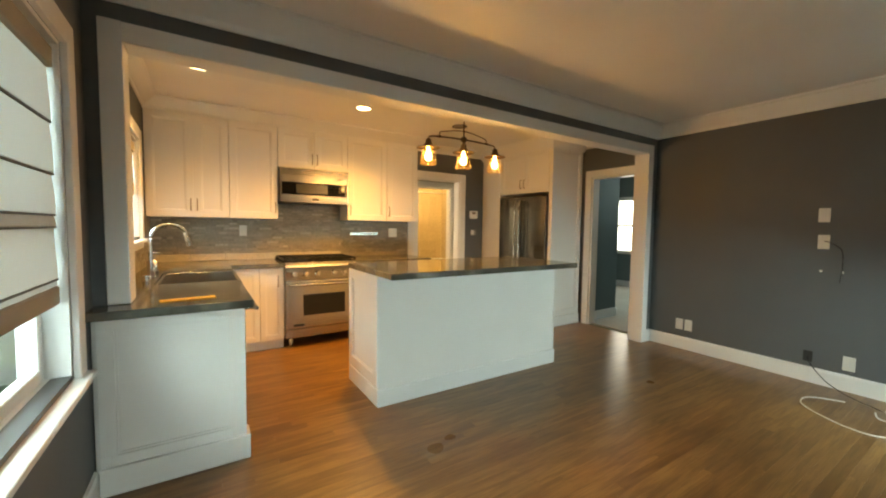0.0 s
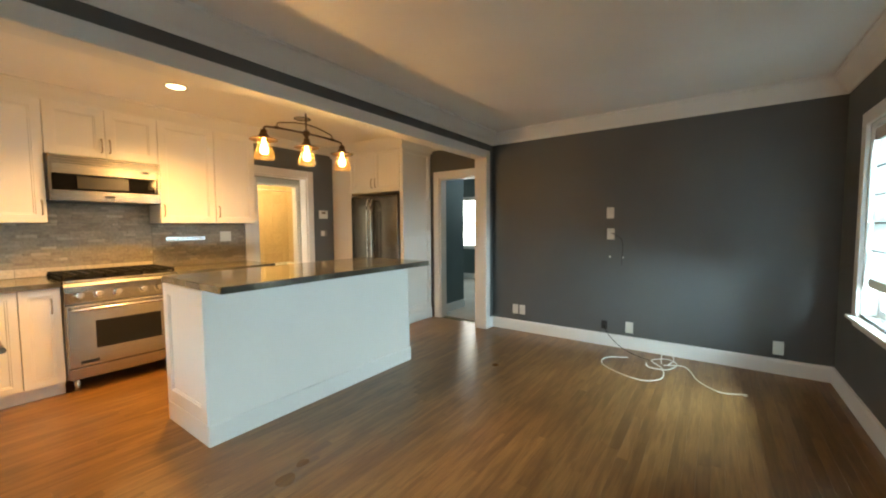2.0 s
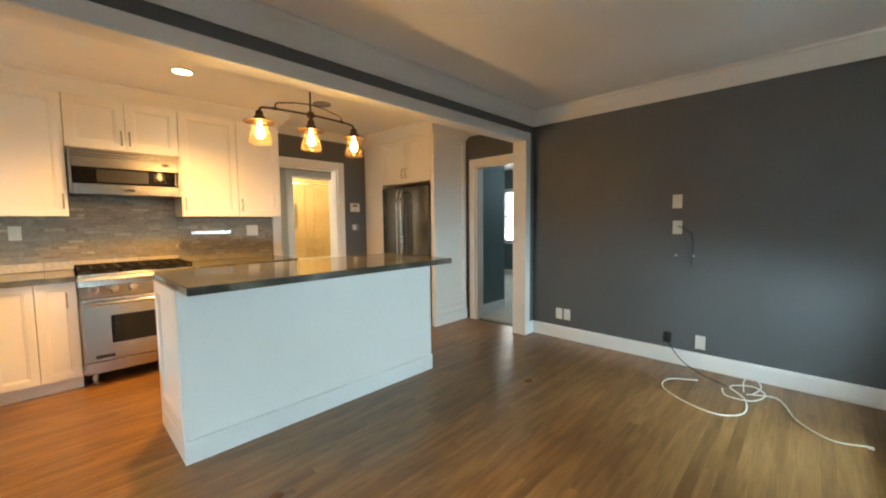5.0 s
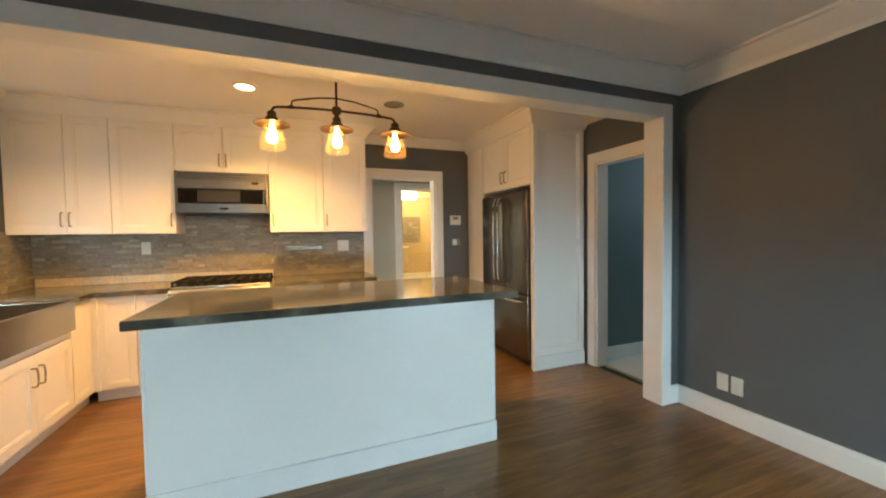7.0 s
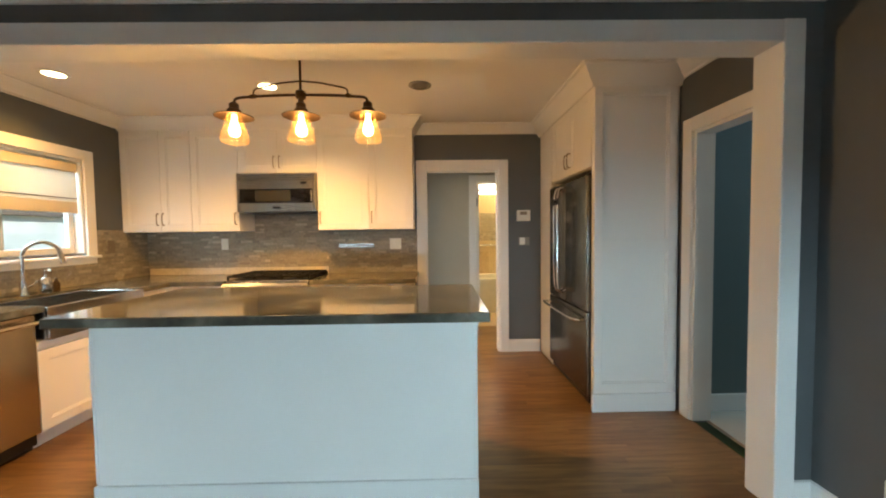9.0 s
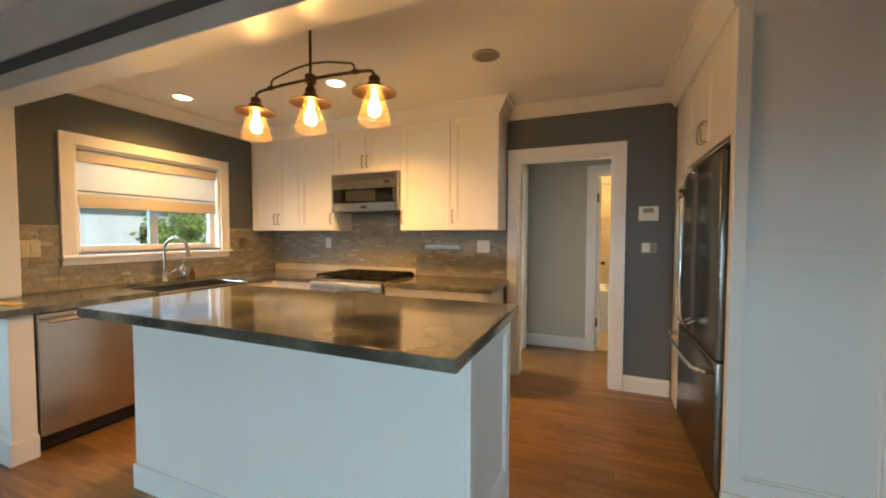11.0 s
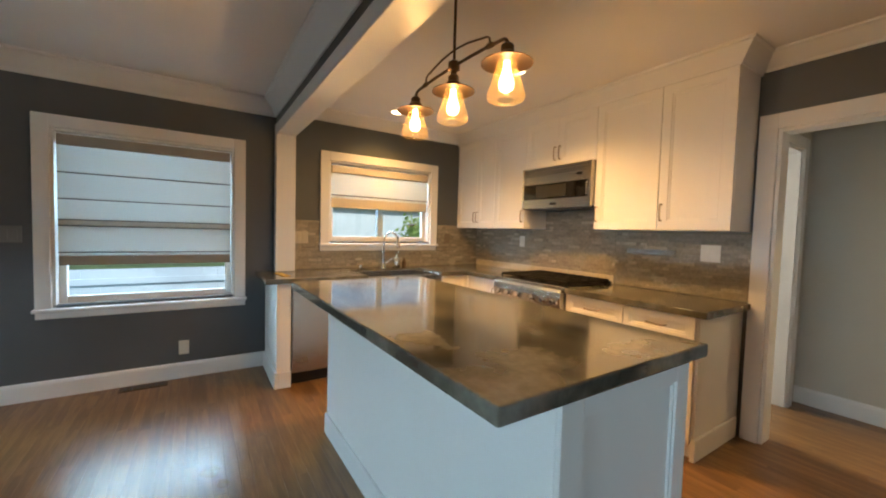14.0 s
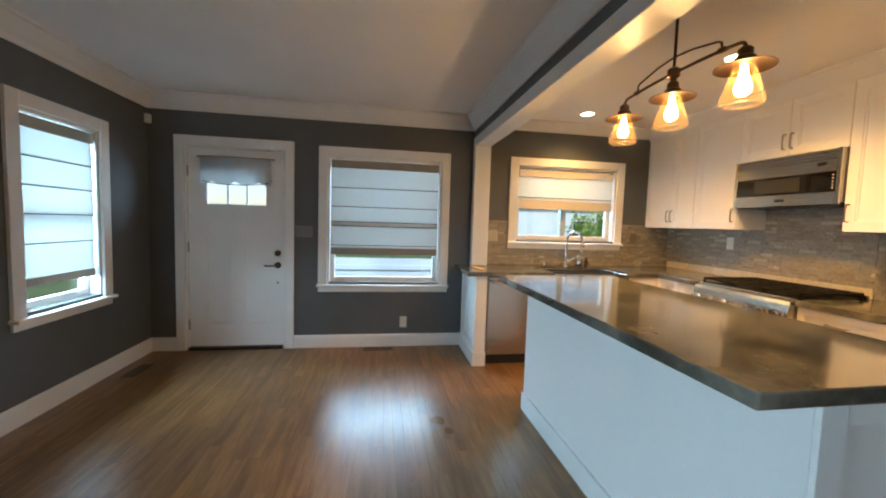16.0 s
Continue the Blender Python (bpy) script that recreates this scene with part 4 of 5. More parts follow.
for dx in (-0.349, 0, 0.349):
    x = PX + dx
    sh = part("shade", lathe(nb(), [(0.0, 0.06), (0.016, 0.06), (0.024, 0.052), (0.024, 0.03), (0.034, 0.022), (0.034, 0.004), (0.06, 0.0), (0.096, -0.012), (0.096, -0.015), (0.06, -0.004), (0.03, 0.0), (0.0, 0.0)], (x, PY, 1.917), 32), BRONZE, pl, smooth=True)
    gl = part("glass_jar", lathe(nb(), [(0.034, 0.0), (0.040, -0.025), (0.052, -0.065), (0.066, -0.108), (0.0715, -0.128), (0.068, -0.142), (0.058, -0.148), (0.054, -0.145), (0.030, -0.144)], (x, PY, 1.915), 32), AMBER, sh, smooth=True)
    gl.visible_shadow = False
    bl = part("light_bulb", lathe(nb(), [(0.011, 0.0), (0.012, -0.022), (0.017, -0.042), (0.025, -0.066), (0.028, -0.084), (0.024, -0.100), (0.012, -0.110), (0.0, -0.112)], (x, PY, 1.912), 20), FILAMENT, sh, smooth=True)
    bl.visible_shadow = False
for x, y, on in ((0.434, 3.95, True), (1.784, 4.19, True), (2.931, 4.198, False)):
    cl = thing("recessed_light", (x, y, C), "white recessed ceiling can, lit" if on else "unlit recessed can with a steel reflector", "recessed light")
    part("trim_ring", lathe(nb(), [(0.062, -0.002), (0.066, -0.008), (0.086, -0.006), (0.088, 0.0)], (x, y, C), 32), WHITE if on else STEEL, cl, smooth=True)
    part("lens" if on else "reflector", lathe(nb(), [(0.064, -0.003), (0.04, -0.0045), (0.0, -0.005)] if on else [(0.064, -0.003), (0.05, -0.001), (0.03, -0.0005), (0.0, -0.0005)], (x, y, C), 32), LAMPFACE if on else BROWNPLATE, cl, smooth=True)


# ---- plates, outlets, switches ----
def plate(axis, face, out, a, z, w=0.072, h=0.115, kind="outlet", mat=None, label="white duplex outlet plate on the wall"):
    mat = mat or PLASTIC
    loc = rotated(axis, (a, a, face, face, z, z))
    p = thing("wall_plate", (loc[0], loc[2], z), label, kind, kind + " plates")

    def lim(b0, b1, d0, d1, l0, l1):
        c = sorted((face + out * d0, face + out * d1))
        return rotated(axis, (b0, b1, c[0], c[1], l0, l1))

    box_part("cover", p, mat, lim(a - w / 2, a + w / 2, 0, 0.006, z - h / 2, z + h / 2), 0.002)
    k = max(1, round(w / 0.055)) if kind == "switch" else 1
    for i in range(k):
        c = a + (i - (k - 1) / 2) * 0.046
        if kind == "outlet":
            for dz in (-0.02, 0.02):
                box_part("socket", p, mat, lim(c - 0.015, c + 0.015, 0.006, 0.0085, z + dz - 0.014, z + dz + 0.014), 0.002)
        elif kind == "switch":
            box_part("rocker", p, mat, lim(c - 0.016, c + 0.016, 0.006, 0.010, z - 0.033, z + 0.033), 0.002)
    return p


plate("y", E, -1, 2.615, 0.262)
plate("y", E, -1, 2.525, 0.262, kind="blank", label="white blank cover plate above the baseboard")
plate("y", E, -1, 1.547, 1.405, kind="blank", label="white blank cover plate high on the grey wall")
plate("y", E, -1, 1.540, 1.185, kind="cable", label="white cable plate with a black cord")
plate("y", E, -1, 1.588, 0.218, 0.06, 0.09, kind="cable", mat=BLACK, label="black open cable box above the baseboard")
plate("y", E, -1, 1.345, 0.222)
plate("y", E, -1, 0.19, 0.222)
plate("x", S, 1, 3.05, 0.235)
plate("x", S, 1, 2.42, 0.238)
plate("y", W, 1, 2.235, 0.255)
plate("y", W, 1, 1.235, 1.178, 0.165, 0.115, "switch", plain("grey_plate", (0.2, 0.2, 0.2), 0.5), "grey triple switch plate beside the front door")
plate("y", 0.012, 1, 3.165, 1.185, 0.12, 0.115, "switch", plain("cream_plate", (0.50, 0.45, 0.36), 0.45), "cream double switch plate on stone tile")
plate("y", 0.012, 1, 4.83, 1.195, 0.075, 0.115, "outlet", BROWNPLATE, "bronze outlet plate on stone tile")
plate("x", N - 0.012, -1, 0.815, 1.195, label="white outlet plate on stone tile")
plate("x", N - 0.012, -1, 2.605, 1.178, 0.12, 0.115, "switch", label="white double switch plate on stone tile")
sw = plate("x", N, -1, 3.972, 1.185, 0.115, 0.085, "dimmer", plain("grey_cover", (0.22, 0.215, 0.20), 0.5), "grey switch plate with a white dimmer below the thermostat")
box_part("dimmer", sw, PLASTIC, (3.925, 3.978, N - 0.022, N - 0.006, 1.150, 1.222), 0.003)
th = thing("thermostat", (3.96, N, 1.46), "white wall thermostat with a grey display", "thermostat")
box_part("case", th, PLASTIC, (3.895, 4.035, N - 0.028, N, 1.40, 1.515), 0.006, seg=2)
box_part("display", th, BROWNPLATE, (3.925, 4.0, N - 0.030, N - 0.027, 1.465, 1.50), 0.001)
rk = thing("utensil_rail", (2.2, N - 0.02, 1.165), "steel magnetic rail on the tile backsplash", "rail")
box_part("bar", rk, STEEL, (2.01, 2.385, N - 0.030, N - 0.016, 1.145, 1.185), 0.003)
for x in (2.05, 2.345):
    box_part("bracket", rk, BLACK, (x - 0.012, x + 0.012, N - 0.0165, N - 0.011, 1.15, 1.18))
mo = thing("alarm_sensor", (0.03, S + 0.03, 2.17), "small white sensor in the wall corner", "sensor")
box_part("case", mo, PLASTIC, (0.002, 0.05, S + 0.002, S + 0.045, 2.13, 2.21), 0.008, seg=2)
for x, y, w, d in ((0.09, 1.98, 0.10, 0.30), (0.50, 0.02, 0.28, 0.10)):
    v = thing("floor_register", (x, y, 0.0), "brown metal floor heating register", "floor vent", "floor registers")
    box_part("frame", v, BRONZE, (x - w / 2, x + w / 2, y - d / 2, y + d / 2, 0.001, 0.005), 0.001)
    for i in range(7):
        t = (i + 1) / 8
        if d > w:
            box_part("slat", v, BLACK, (x - w / 2 + 0.015, x + w / 2 - 0.015, y - d / 2 + d * t - 0.008, y - d / 2 + d * t + 0.008, 0.005, 0.0065))
        else:
            box_part("slat", v, BLACK, (x - w / 2 + w * t - 0.008, x - w / 2 + w * t + 0.008, y - d / 2 + 0.015, y + d / 2 - 0.015, 0.005, 0.0065))

for y in (1.545, 1.42):
    an = thing("wall_anchor", (E - 0.004, y, 0.945), "small white screw anchor in the grey wall", "wall anchor", "wall anchors")
    part("plug", lathe(nb(), [(0.0, 0.006), (0.007, 0.005), (0.010, 0.0)], (E, y, 0.945), 12, Matrix.Rotation(-math.pi / 2, 4, "Y")), PLASTIC, an, smooth=True)

# ---- cables ----
WIRE = plain("white_cable", (0.75, 0.74, 0.70), 0.5)
cb = thing("coax_cable", (4.4, 1.1, 0.0), "white cables lying coiled on the floor", "cable")
f = 0.006
part("loop", tube(nb(), smooth_path([(4.45, 1.30, f), (4.33, 1.47, f), (4.13, 1.46, f), (3.97, 1.27, f), (3.93, 1.09, f), (4.06, 0.98, f), (4.30, 1.0, f), (4.45, 1.10, f + 0.01), (4.50, 0.98, f + 0.03), (4.42, 0.90, f + 0.02), (4.30, 0.96, f), (4.28, 1.10, f), (4.40, 1.14, f)], 8), 0.005, 8), WIRE, cb, smooth=True)
part("tail", tube(nb(), smooth_path([(4.40, 1.0, f), (4.44, 0.86, f + 0.01), (4.38, 0.80, f), (4.16, 0.73, f), (4.01, 0.59, f), (4.06, 0.45, f)], 8), 0.005, 8), WIRE, cb, smooth=True)
part("riser", tube(nb(), smooth_path([(4.44, 1.02, f), (4.56, 1.03, f + 0.04), (4.60, 0.98, 0.07), (4.54, 0.93, 0.03), (4.42, 0.97, f)], 8), 0.005, 8), WIRE, cb, smooth=True)
part("plug", cyl(nb(), (4.05, 0.45, f), (4.05, 0.425, f), 0.009, seg=10), WIRE, cb)
cd = thing("black_cord", (4.74, 1.5, 1.1), "short black cord hanging from a wall plate", "cable")
part("cord", tube(nb(), smooth_path([(4.743, 1.535, 1.19), (4.70, 1.50, 1.185), (4.715, 1.43, 1.13), (4.735, 1.42, 1.02), (4.74, 1.43, 0.86)], 8), 0.004, 8), BLACK, cd, smooth=True)
cg = thing("grey_cord", (4.6, 1.4, 0.1), "thin dark cord from the cable box to the floor", "cable")
part("cord", tube(nb(), smooth_path([(4.742, 1.588, 0.215), (4.70, 1.56, 0.17), (4.66, 1.45, 0.06), (4.58, 1.30, 0.012), (4.46, 1.12, 0.008)], 8), 0.0035, 8), IRON, cg, smooth=True)

# ---- hall, bathroom and room beyond the doorways ----
HN = 6.34
structure("wall_hall_back", pierced("x", (1.0, 5.2), (HN, HN + 0.12), (-0.02, C), [(3.56, 4.25, 0.0, 1.96)]), SAGE, "pale grey hall wall with bathroom doorway", "wall")
structure("wall_hall_west", pierced("y", (N + 0.12, HN), (2.73, 2.83), (-0.02, C), [(5.45, 6.12, 0, 1.96)]), SAGE, "pale grey hall wall with an open doorway", "wall")
structure("wall_hall_east", bx(nb(), 4.5, 4.6, N + 0.12, HN, -0.02, C), SAGE, "pale grey hall end wall", "wall")
structure("ceiling_hall", bx(nb(), 1.0, 5.2, N + 0.12, 8.3, C, C + 0.1), CEIL, "white hall ceiling", "ceiling")
casing("x", HN, -1, 3.56, 4.25, 1.96, 0.085)
jamb("x", HN - 0.003, HN + 0.123, 3.56, 4.25, 1.96)
casing("y", 2.83, 1, 5.45, 6.12, 1.96, 0.085)
jamb("y", 2.727, 2.833, 5.45, 6.12, 1.96)
for a, b, nrm in (((3.475, HN), (2.83, HN), (0, -1)), ((4.5, HN), (4.335, HN), (0, -1))):
    structure("baseboard", molding([(a, b, nrm, 0, 0)], BASE, 0), WHITE, "white hall baseboard", "baseboard")
bd = thing("door_2", (3.60, 6.9, 0.0), "white bathroom door standing open against the wall", "door", kind="structure")
box_part("slab", bd, WHITE, (3.585, 3.62, HN + 0.12, HN + 0.12 + 0.66, 0.012, 1.94), 0.003)
for z in (0.30, 1.70):
    box_part("hinge", bd, BLACK, (3.578, 3.60, HN + 0.085, HN + 0.119, z - 0.05, z + 0.05), 0.002)
part("knob", lathe(nb(), [(0.0, 0.06), (0.022, 0.055), (0.027, 0.042), (0.02, 0.028), (0.01, 0.02), (0.01, 0.006), (0.026, 0.004), (0.026, 0.0)], (3.62, HN + 0.70, 0.93), 18, Matrix.Rotation(math.pi / 2, 4, "Y")), BLACK, bd, "dark round knob", True)
structure("wall_bath_north", pierced("x", (3.45, 5.2), (8.0, 8.1), (-0.02, C), [(3.80, 4.35, 1.95, 2.2)]), BATHTILE, "tan tiled bathroom wall with a high window", "wall")
structure("wall_bath_west", bx(nb(), 3.45, 3.55, HN + 0.12, 8.0, -0.02, C), SAGE, "pale bathroom wall", "wall")
structure("wall_bath_east", bx(nb(), 5.1, 5.2, HN + 0.12, 8.0, -0.02, C), BATHTILE, "tan tiled bathroom wall", "wall")
def tiles(axis, face, out, a0, a1, z0, z1, size, hole=None):
    vs, fs = [], []
    for i in range(int((a1 - a0) / size)):
        for j in range(int((z1 - z0) / size)):
            p, q = a0 + i * size, z0 + j * size
            if hole and p + size > hole[0] and p < hole[1] and q + size > hole[2] and q < hole[3]:
                continue
            lo, hi = rotated(axis, (p, p + size - 0.004, face, face + out * 0.008, q, q + size - 0.004))[::2], rotated(axis, (p, p + size - 0.004, face, face + out * 0.008, q, q + size - 0.004))[1::2]
            k = len(vs)
            vs += [(x, y, z) for x in (lo[0], hi[0]) for y in (lo[1], hi[1]) for z in (lo[2], hi[2])]
            fs += [tuple(k + c for c in f_) for f_ in ((0, 1, 3, 2), (4, 6, 7, 5), (0, 4, 5, 1), (2, 3, 7, 6), (0, 2, 6, 4), (1, 5, 7, 3))]
    me_ = bpy.data.meshes.new("bath_tiles")
    me_.from_pydata(vs, [], fs)
    me_.materials.append(BATHTILE)
    tagged(new("bath_tiles", me_), "tan square stone bathroom wall tiles", "tile", kind="structure")


tiles("x", 7.999, -1, 3.56, 5.09, 0.55, 2.4, 0.2, (3.78, 4.42, 1.1, 2.25))
tiles("y", 5.099, -1, 6.6, 7.98, 0.3, 2.4, 0.2)
wb = thing("window_5", (4.07, 8.05, 1.95), "small high frosted bathroom window", "window", kind="structure")
box_part("frame", wb, WHITE, (3.80, 4.35, 8.06, 8.08, 1.95, 1.97))
g = box_part("pane", wb, glowing("frosted_daylight", (0.9, 0.96, 1.0), 5.0), (3.80, 4.35, 8.085, 8.09, 1.97, 2.2))
nt = thing("mosaic_band", (4.1, 7.99, 1.3), "mosaic tile panel set in bathroom wall", "tile panel")
bm = nb()
rng = random.Random(4)
for i in range(14):
    for j in range(11):
        bx(bm, 3.78 + i * 0.045, 3.82 + i * 0.045, 7.985, 7.999, 1.14 + j * 0.045, 1.18 + j * 0.045)
tagged(part("mosaic", bm, TILE, nt), kind="stuff")
gb = thing("grab_bar", (3.98, 7.95, 1.06), "steel bathroom grab bar", "grab bar")
part("bar", tube(nb(), [(3.80, 7.998, 1.06), (3.80, 7.95, 1.06), (4.15, 7.95, 1.06), (4.15, 7.998, 1.06)], 0.012), CHROME, gb, smooth=True)
tb = thing("bathtub", (4.5, 7.6, 0.0), "white bathtub along the tiled wall", "bathtub")
bm = nb()
for lim in ((3.62, 5.09, 7.25, 7.32, 0, 0.55), (3.62, 5.09, 7.93, 7.99, 0, 0.55), (3.62, 3.70, 7.32, 7.93, 0, 0.55), (5.0, 5.09, 7.32, 7.93, 0, 0.55), (3.70, 5.0, 7.32, 7.93, 0, 0.12)):
    bx(bm, *lim, 0.004)
part("basin", bm, PLASTIC, tb)
cr = thing("shower_rod", (4.3, 7.25, 1.95), "chrome shower curtain rod", "shower rod")
part("rod", tube(nb(), [(3.552, 7.25, 1.95), (5.098, 7.25, 1.95)], 0.012), CHROME, cr, smooth=True)
structure("floor_bath", bx(nb(), 3.55, 5.1, HN + 0.06, 8.0, -0.02, 0.0), BATHTILE, "tan tiled bathroom floor", "floor")
# side room behind the hall
structure("wall_side_room", pierced("y", (N + 0.12, 8.3), (0.9, 1.0), (-0.02, C), [(5.45, 6.1, 0.85, 1.95)]), SAGE, "pale wall of the side room", "wall")
structure("floor_side_room", bx(nb(), 1.0, 2.76, N + 0.12, HN, -0.02, 0.0), CARPET, "grey carpet in the side room", "floor")
# bedroom passage to the east
structure("wall_passage_north", bx(nb(), E + 0.12, 5.55, 3.88, 3.98, -0.02, C), TEAL, "blue grey passage wall", "wall")
structure("wall_passage_south", bx(nb(), E + 0.12, 8.4, 2.7, 2.8, -0.02, C), TEAL, "blue grey passage wall", "wall")
structure("wall_bedroom_north", bx(nb(), E + 0.12, 8.4, 6.0, 6.1, -0.02, C), TEAL, "blue grey bedroom wall", "wall")
structure("wall_bedroom_east", pierced("y", (2.7, 6.1), (8.4, 8.5), (-0.02, C), [(4.95, 5.85, 0.80, 1.90)]), TEAL, "blue grey bedroom wall with a bright window", "wall")
structure("ceiling_bedroom", bx(nb(), E + 0.12, 8.5, 2.7, 6.1, C, C + 0.1), CEIL, "white bedroom ceiling", "ceiling")
structure("floor_bedroom", bx(nb(), E + 0.11, 8.4, 2.8, 6.0, -0.02, 0.001), CARPET, "grey carpet beyond the doorway", "floor")
structure("baseboard", bx(nb(), E + 0.125, 5.55, 3.862, 3.879, 0.0, 0.12), WHITE, "white passage baseboard", "baseboard")
structure("baseboard", bx(nb(), 8.38, 8.399, 2.8, 6.0, 0.0, 0.12), WHITE, "white bedroom baseboard", "baseboard")
w6 = thing("window_6", (8.4, 5.4, 0.80), "white framed double-hung bedroom window, overexposed", "window", kind="structure")
for lim in ((4.87, 4.95, 0.72, 1.98), (5.85, 5.93, 0.72, 1.98), (4.95, 5.85, 1.90, 1.98), (4.95, 5.85, 0.72, 0.80)):
    box_part("casing", w6, WHITE, (8.375, 8.399, *lim), 0.003)
box_part("sash", w6, WHITE, (8.43, 8.46, 4.95, 5.85, 1.32, 1.37), 0.003)
g = box_part("pane", w6, glowing("white_daylight", (0.92, 0.97, 1.0), 6.0), (8.47, 8.475, 4.95, 5.85, 0.80, 1.90))

# ---- outdoors ----
ground = structure("ground", bx(nb(), -400, 400, -400, 400, -0.75, -0.60), GRASS, "green lawn reaching into the distance", "ground")
structure("road", bx(nb(), -14, -9, -60, 60, -0.60, -0.59), ASPHALT, "grey asphalt street", "road")


def neighbour(name, x0, x1, y0, y1, h, label):
    hs = thing(name, ((x0 + x1) / 2, (y0 + y1) / 2, -0.6), label, "house")
    box_part("wall", hs, SIDING, (x0, x1, y0, y1, -0.6, h))
    bm = nb()
    ym = (y0 + y1) / 2
    a = [bm.verts.new(v) for v in ((x0 - 0.4, y0 - 0.4, h), (x0 - 0.4, ym, h + 1.8), (x0 - 0.4, y1 + 0.4, h))]
    b = [bm.verts.new(v) for v in ((x1 + 0.4, y0 - 0.4, h), (x1 + 0.4, ym, h + 1.8), (x1 + 0.4, y1 + 0.4, h))]
    for i in range(3):
        k = (i + 1) % 3
        bm.faces.new((a[i], a[k], b[k], b[i]))
    bm.faces.new(a)
    bm.faces.new(b)
    bmesh.ops.recalc_face_normals(bm, faces=bm.faces)
    part("roof", bm, ROOFING, hs)
    for y in (y0 + 1.2, y1 - 1.2):
        wd = box_part("window", hs, BLACKGLASS, (x1 - 0.02, x1 + 0.03, y - 0.45, y + 0.45, 0.5, 1.7))
        box_part("frame", wd, WHITE, (x1 - 0.01, x1 + 0.05, y - 0.52, y + 0.52, 0.42, 0.5))


neighbour("neighbour_house", -30, -20, 5.5, 16.5, 2.6, "pale sided one-storey house across the street")
neighbour("neighbour_house", -31, -21, 19, 29, 2.6, "pale sided house across the street with dark roof")


def tree(x, y, h, r, seed):
    """A small broadleaf tree: tapered trunk, limbs, and a crown of loose leaf clumps."""
    rnd = random.Random(seed)
    t = thing("tree", (x, y, -0.6), "green leafy tree outside the window", "tree", "street trees")
    bm = tube(nb(), [(x, y, -0.6), (x + 0.05, y, h * 0.3), (x, y + 0.06, h * 0.6)], 0.13, 10)
    ends = []
    for i in range(7):
        a = rnd.uniform(0, 6.28)
        p = (x + r * 0.6 * math.cos(a), y + r * 0.6 * math.sin(a), h * rnd.uniform(0.55, 0.95))
        tube(bm, smooth_path([(x, y, h * rnd.uniform(0.2, 0.45)), (x + 0.2 * math.cos(a), y + 0.2 * math.sin(a), h * 0.55), p], 3), 0.035, 6)
        ends.append(p)
    part("trunk", bm, BARK, t, smooth=True)
    vs, fs = [], []
    for k in range(650):
        c = Vector(rnd.choice(ends))
        d = Vector((rnd.gauss(0, 1), rnd.gauss(0, 1), rnd.gauss(0, 0.8))) * r * 0.28
        p = c + d
        u = Vector((rnd.gauss(0, 1), rnd.gauss(0, 1), rnd.gauss(0, 1))).normalized()
        w = u.cross(Vector((rnd.gauss(0, 1), rnd.gauss(0, 1), rnd.gauss(0, 1)))).normalized()
        s = rnd.uniform(0.06, 0.13)
        i = len(vs)
        vs += [p - u * s, p + w * s * 0.5, p + u * s, p - w * s * 0.5]
        fs.append((i, i + 1, i + 2, i + 3))
    me = bpy.data.meshes.new("crown")
    me.from_pydata(vs, [], fs)
    me.materials.append(LEAF)
    cr_ = new("crown", me)
    cr_.parent = t
    cr_.matrix_parent_inverse = t.matrix_world.inverted()
    tagged(cr_, kind="stuff")


tree(-8.0, 9.3, 1.75, 0.8, 1)
tree(-15.5, 14.5, 1.9, 1.2, 2)
fence = thing("fence", (-3.2, 1.5, -0.6), "blue grey painted board fence beside the walk", "fence")
for i in range(24):
    y = -1.6 + i * 0.2
    box_part("board", fence, FENCE_MULLION, (-3.22, -3.20, y, y + 0.198, -0.6, 0.62), 0.002)
for z in (-0.2, 0.4):
    box_part("rail", fence, FENCE_MULLION, (-3.20, -3.16, -1.6, 3.2, z, z + 0.09), 0.004)


# ---- backsplash: split stone strips ----
def place_piece(name, me, parent, p):
    ob = new(name, me)
    ob.location = p
    ob.parent = parent
    return ob


def chamfer_box(w, d, h, c):
    """Vertices and faces of a slab with its base on z = 0, long along x, with chamfered upper edges."""
    lo = [(0, 0, 0), (w, 0, 0), (w, d, 0), (0, d, 0)]
    mi = [(0, 0, h - c), (w, 0, h - c), (w, d, h - c), (0, d, h - c)]
    hi = [(c, c, h), (w - c, c, h), (w - c, d - c, h), (c, d - c, h)]
    vs = lo + mi + hi
    fs = []
    for b in (0, 4):
        for i in range(4):
            k = (i + 1) % 4
            fs.append((b + i, b + k, b + 4 + k, b + 4 + i))
    fs += [(8, 9, 10, 11), (3, 2, 1, 0)]
    return vs, fs


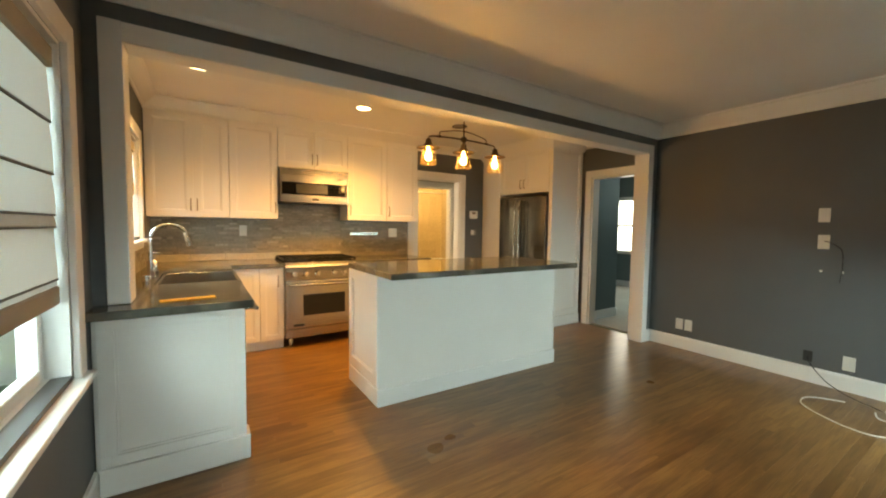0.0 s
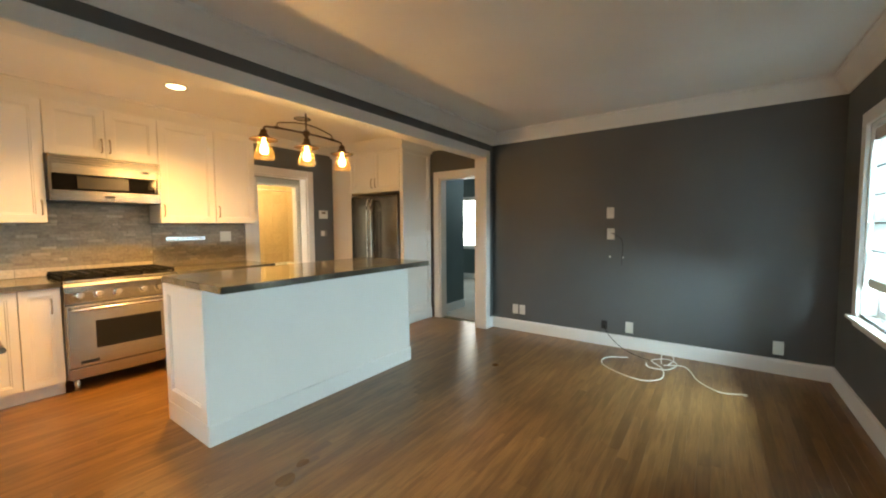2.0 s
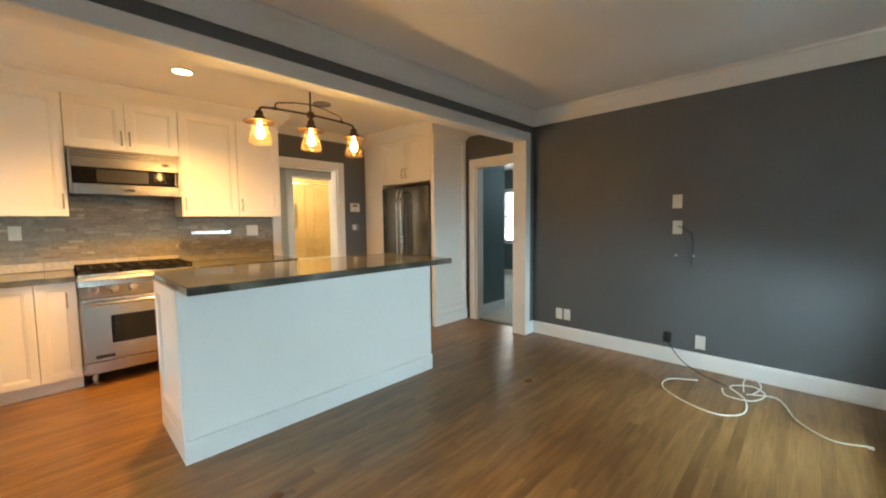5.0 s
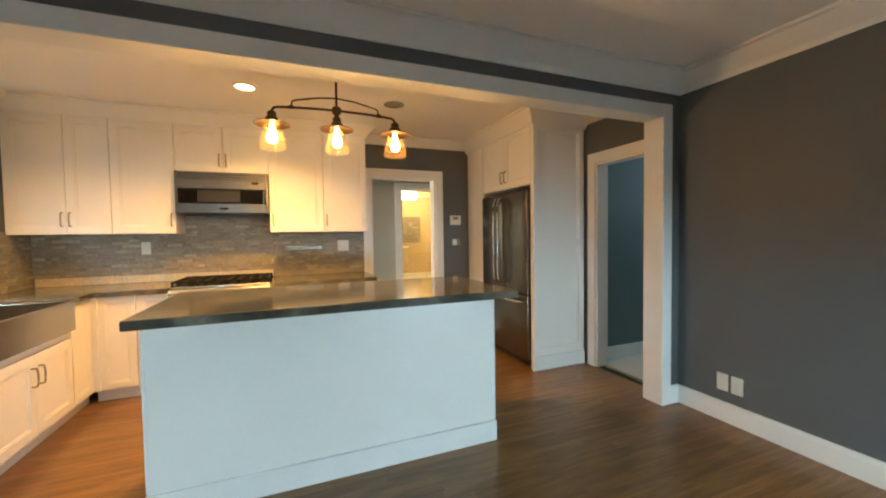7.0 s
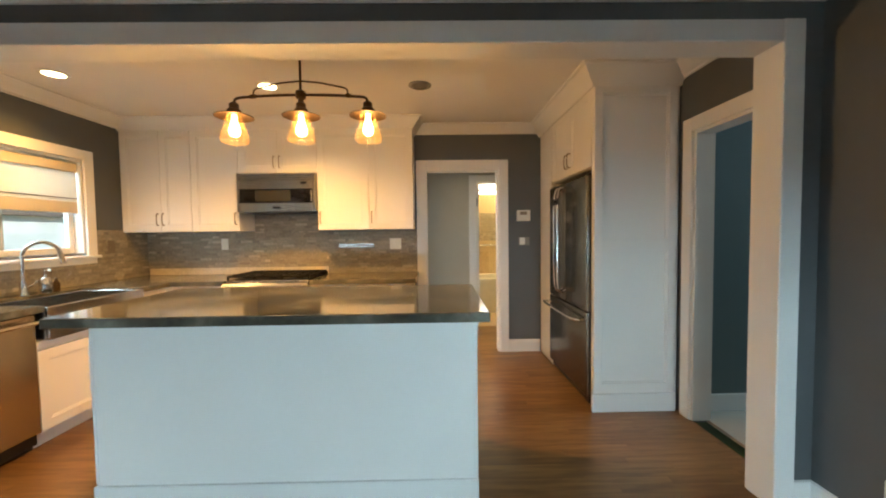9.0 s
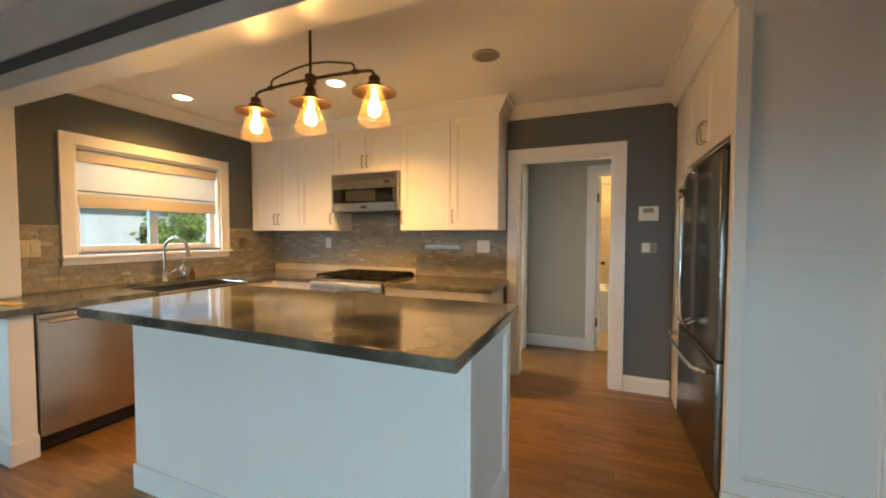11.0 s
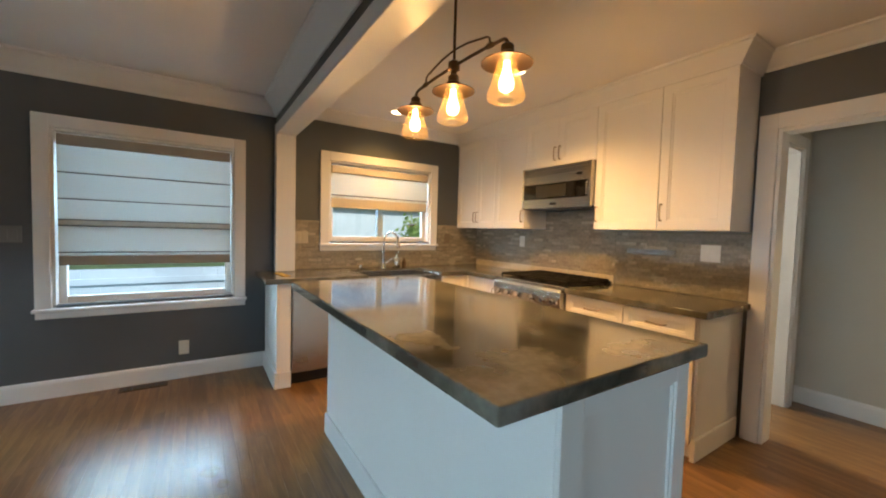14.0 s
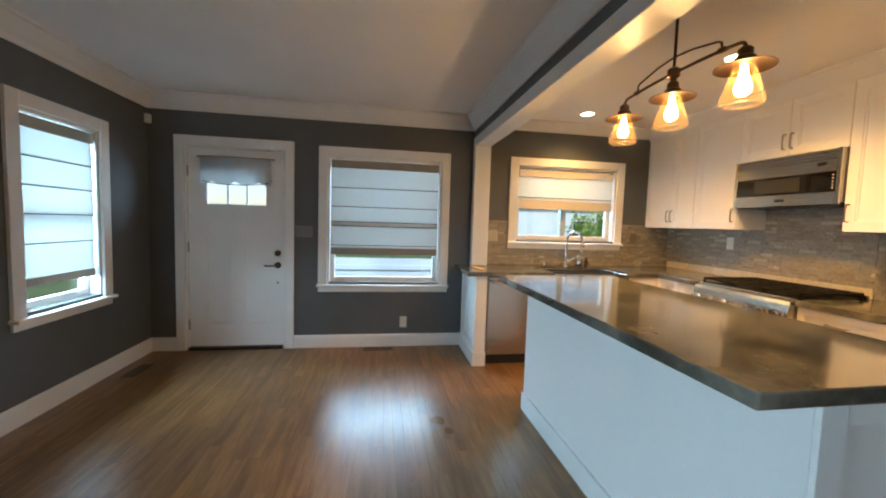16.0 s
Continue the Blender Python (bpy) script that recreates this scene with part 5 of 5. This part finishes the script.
def splash(axis, face, out, a0, a1, z0, z1, seed, keep, holes=()):
    """Strips of stone in courses on a wall; those within keep are parts, the rest joined."""
    rnd = random.Random(seed)
    back = structure("backsplash", bx(nb(), *rotated(axis, (a0, a1, *sorted((face, face + out * 0.004)), z0, z1))), GROUT, "split stone strip tile backsplash", "backsplash")
    lengths = (0.045, 0.07, 0.095, 0.12)
    shared = {}
    rest_v, rest_f = [], []
    h = 0.0255
    made = 0
    z = z0 + 0.001
    while z + h * 0.6 < z1:
        hh = min(h - 0.0015, z1 - z)
        a = a0 - rnd.uniform(0, 0.05)
        while a < a1:
            ln = rnd.choice(lengths)
            b0, b1 = max(a, a0), min(a + ln - 0.0015, a1)
            a += ln
            if b1 - b0 < 0.008 or any(b1 > q[0] and b0 < q[1] and z + hh > q[2] and z < q[3] for q in holes):
                continue
            th_ = rnd.choice((0.006, 0.0075, 0.009))
            full = abs(b1 - b0 - ln + 0.0015) < 1e-6 and hh > h - 0.002
            key = (ln, th_)
            if full and made < 295 and keep[0] < b0 < keep[1] and keep[2] < z < keep[3]:
                if key not in shared:
                    vs, fs = chamfer_box(ln - 0.0015, hh, th_, 0.001)
                    me = bpy.data.meshes.new("tile")
                    pts = [rot_piece(axis, out, v) for v in vs]
                    me.from_pydata(pts, [], fs)
                    bm_ = bmesh.new()
                    bm_.from_mesh(me)
                    bmesh.ops.recalc_face_normals(bm_, faces=bm_.faces)
                    bm_.to_mesh(me)
                    bm_.free()
                    me.materials.append(TILE)
                    shared[key] = me
                p = rotated(axis, (b0, b0, face + out * 0.003, 0, z, z))
                place_piece("tile", shared[key], back, (p[0], p[2], z))
                made += 1
            else:
                vs, fs = chamfer_box(b1 - b0, hh, th_, 0.001)
                o = rotated(axis, (b0, b0, face + out * 0.003, 0, z, z))
                i = len(rest_v)
                rest_v += [tuple(Vector(rot_piece(axis, out, v)) + Vector((o[0], o[2], z))) for v in vs]
                rest_f += [tuple(k + i for k in f_) for f_ in fs]
        z += h
    me = bpy.data.meshes.new("tile_field")
    me.from_pydata(rest_v, [], rest_f)
    me.materials.append(TILE)
    ob = new("tile_field", me)
    ob.parent = back
    tagged(ob, kind="stuff")


def rot_piece(axis, out, v):
    a, up, d = v
    return (a, out * d, up) if axis == "x" else (out * d, a, up)


splash("x", N, -1, 0.004, 1.9, CT + 0.075, UP - 0.002, 5, (1.15, 1.9, 0.9, 1.4))
splash("x", N, -1, 1.902, 2.828, CT + 0.002, UP - 0.002, 6, (1.9, 2.83, 0.8, 1.4))
splash("x", N, -1, 1.130, 1.888, UP, 1.502, 7, (0, 0, 0, 0))
splash("y", W, 1, 3.022, 5.28, CT + 0.002, 1.05, 8, (3.0, 3.9, 0.8, 1.2))
splash("y", W, 1, 3.022, 3.33, 1.052, 1.35, 9, (0, 0, 0, 0))
splash("y", W, 1, 4.69, 5.28, 1.052, 1.35, 10, (0, 0, 0, 0))
cs = thing("stone_upstand", (1.4, N, CT), "cream stone strip along the counter back", "backsplash", kind="structure")
for i in range(6):
    x0 = 0.02 + i * 0.313
    box_part("stone", cs, CREAM, (x0, x0 + 0.31, N - 0.013, N - 0.001, CT + 0.002, CT + 0.073), 0.001)

# ---- floor: oak strips along x ----
floor = structure("floor", bx(nb(), W - 0.02, E + 0.02, S - 0.02, HN, -0.06, -0.012), GAP, "brown oak strip floor", "floor")
rnd = random.Random(11)
pw = 0.0605
LENS = (0.55, 0.8, 1.1, 1.45, 1.9)
share, rv, rf, made = {}, [], [], 0
y = S
while y < HN - 0.01:
    x1 = E if y < N else 4.5
    x0 = W if y < N else 2.76
    if N < y < N + 0.12 or (y < N < y + pw):
        x0, x1 = (2.925, 3.71) if y > N else (W, E)
    x = x0 - rnd.uniform(0, 1.2)
    while x < x1:
        ln = rnd.choice(LENS)
        b0, b1 = max(x, x0), min(x + ln - 0.0004, x1)
        x += ln
        if b1 - b0 < 0.02:
            continue
        if abs(b1 - b0 - ln + 0.0004) < 1e-6 and made < 298 and 0.3 < b0 and y < 2.95:
            if ln not in share:
                vs, fs = chamfer_box(ln - 0.0004, pw - 0.0003, 0.012, 0.0002)
                me = bpy.data.meshes.new("plank")
                me.from_pydata(vs, [], [f_[::1] for f_ in fs])
                me.materials.append(OAK)
                share[ln] = me
            place_piece("plank", share[ln], floor, (b0, y, -0.012))
            made += 1
        else:
            vs, fs = chamfer_box(b1 - b0, pw - 0.0003, 0.012, 0.0002)
            i = len(rv)
            rv += [(v[0] + b0, v[1] + y, v[2] - 0.012) for v in vs]
            rf += [tuple(k + i for k in f_) for f_ in fs]
    y += pw
me = bpy.data.meshes.new("plank_field")
me.from_pydata(rv, [], rf)
me.materials.append(OAK)
ob = new("plank_field", me)
ob.parent = floor
tagged(ob, kind="stuff")
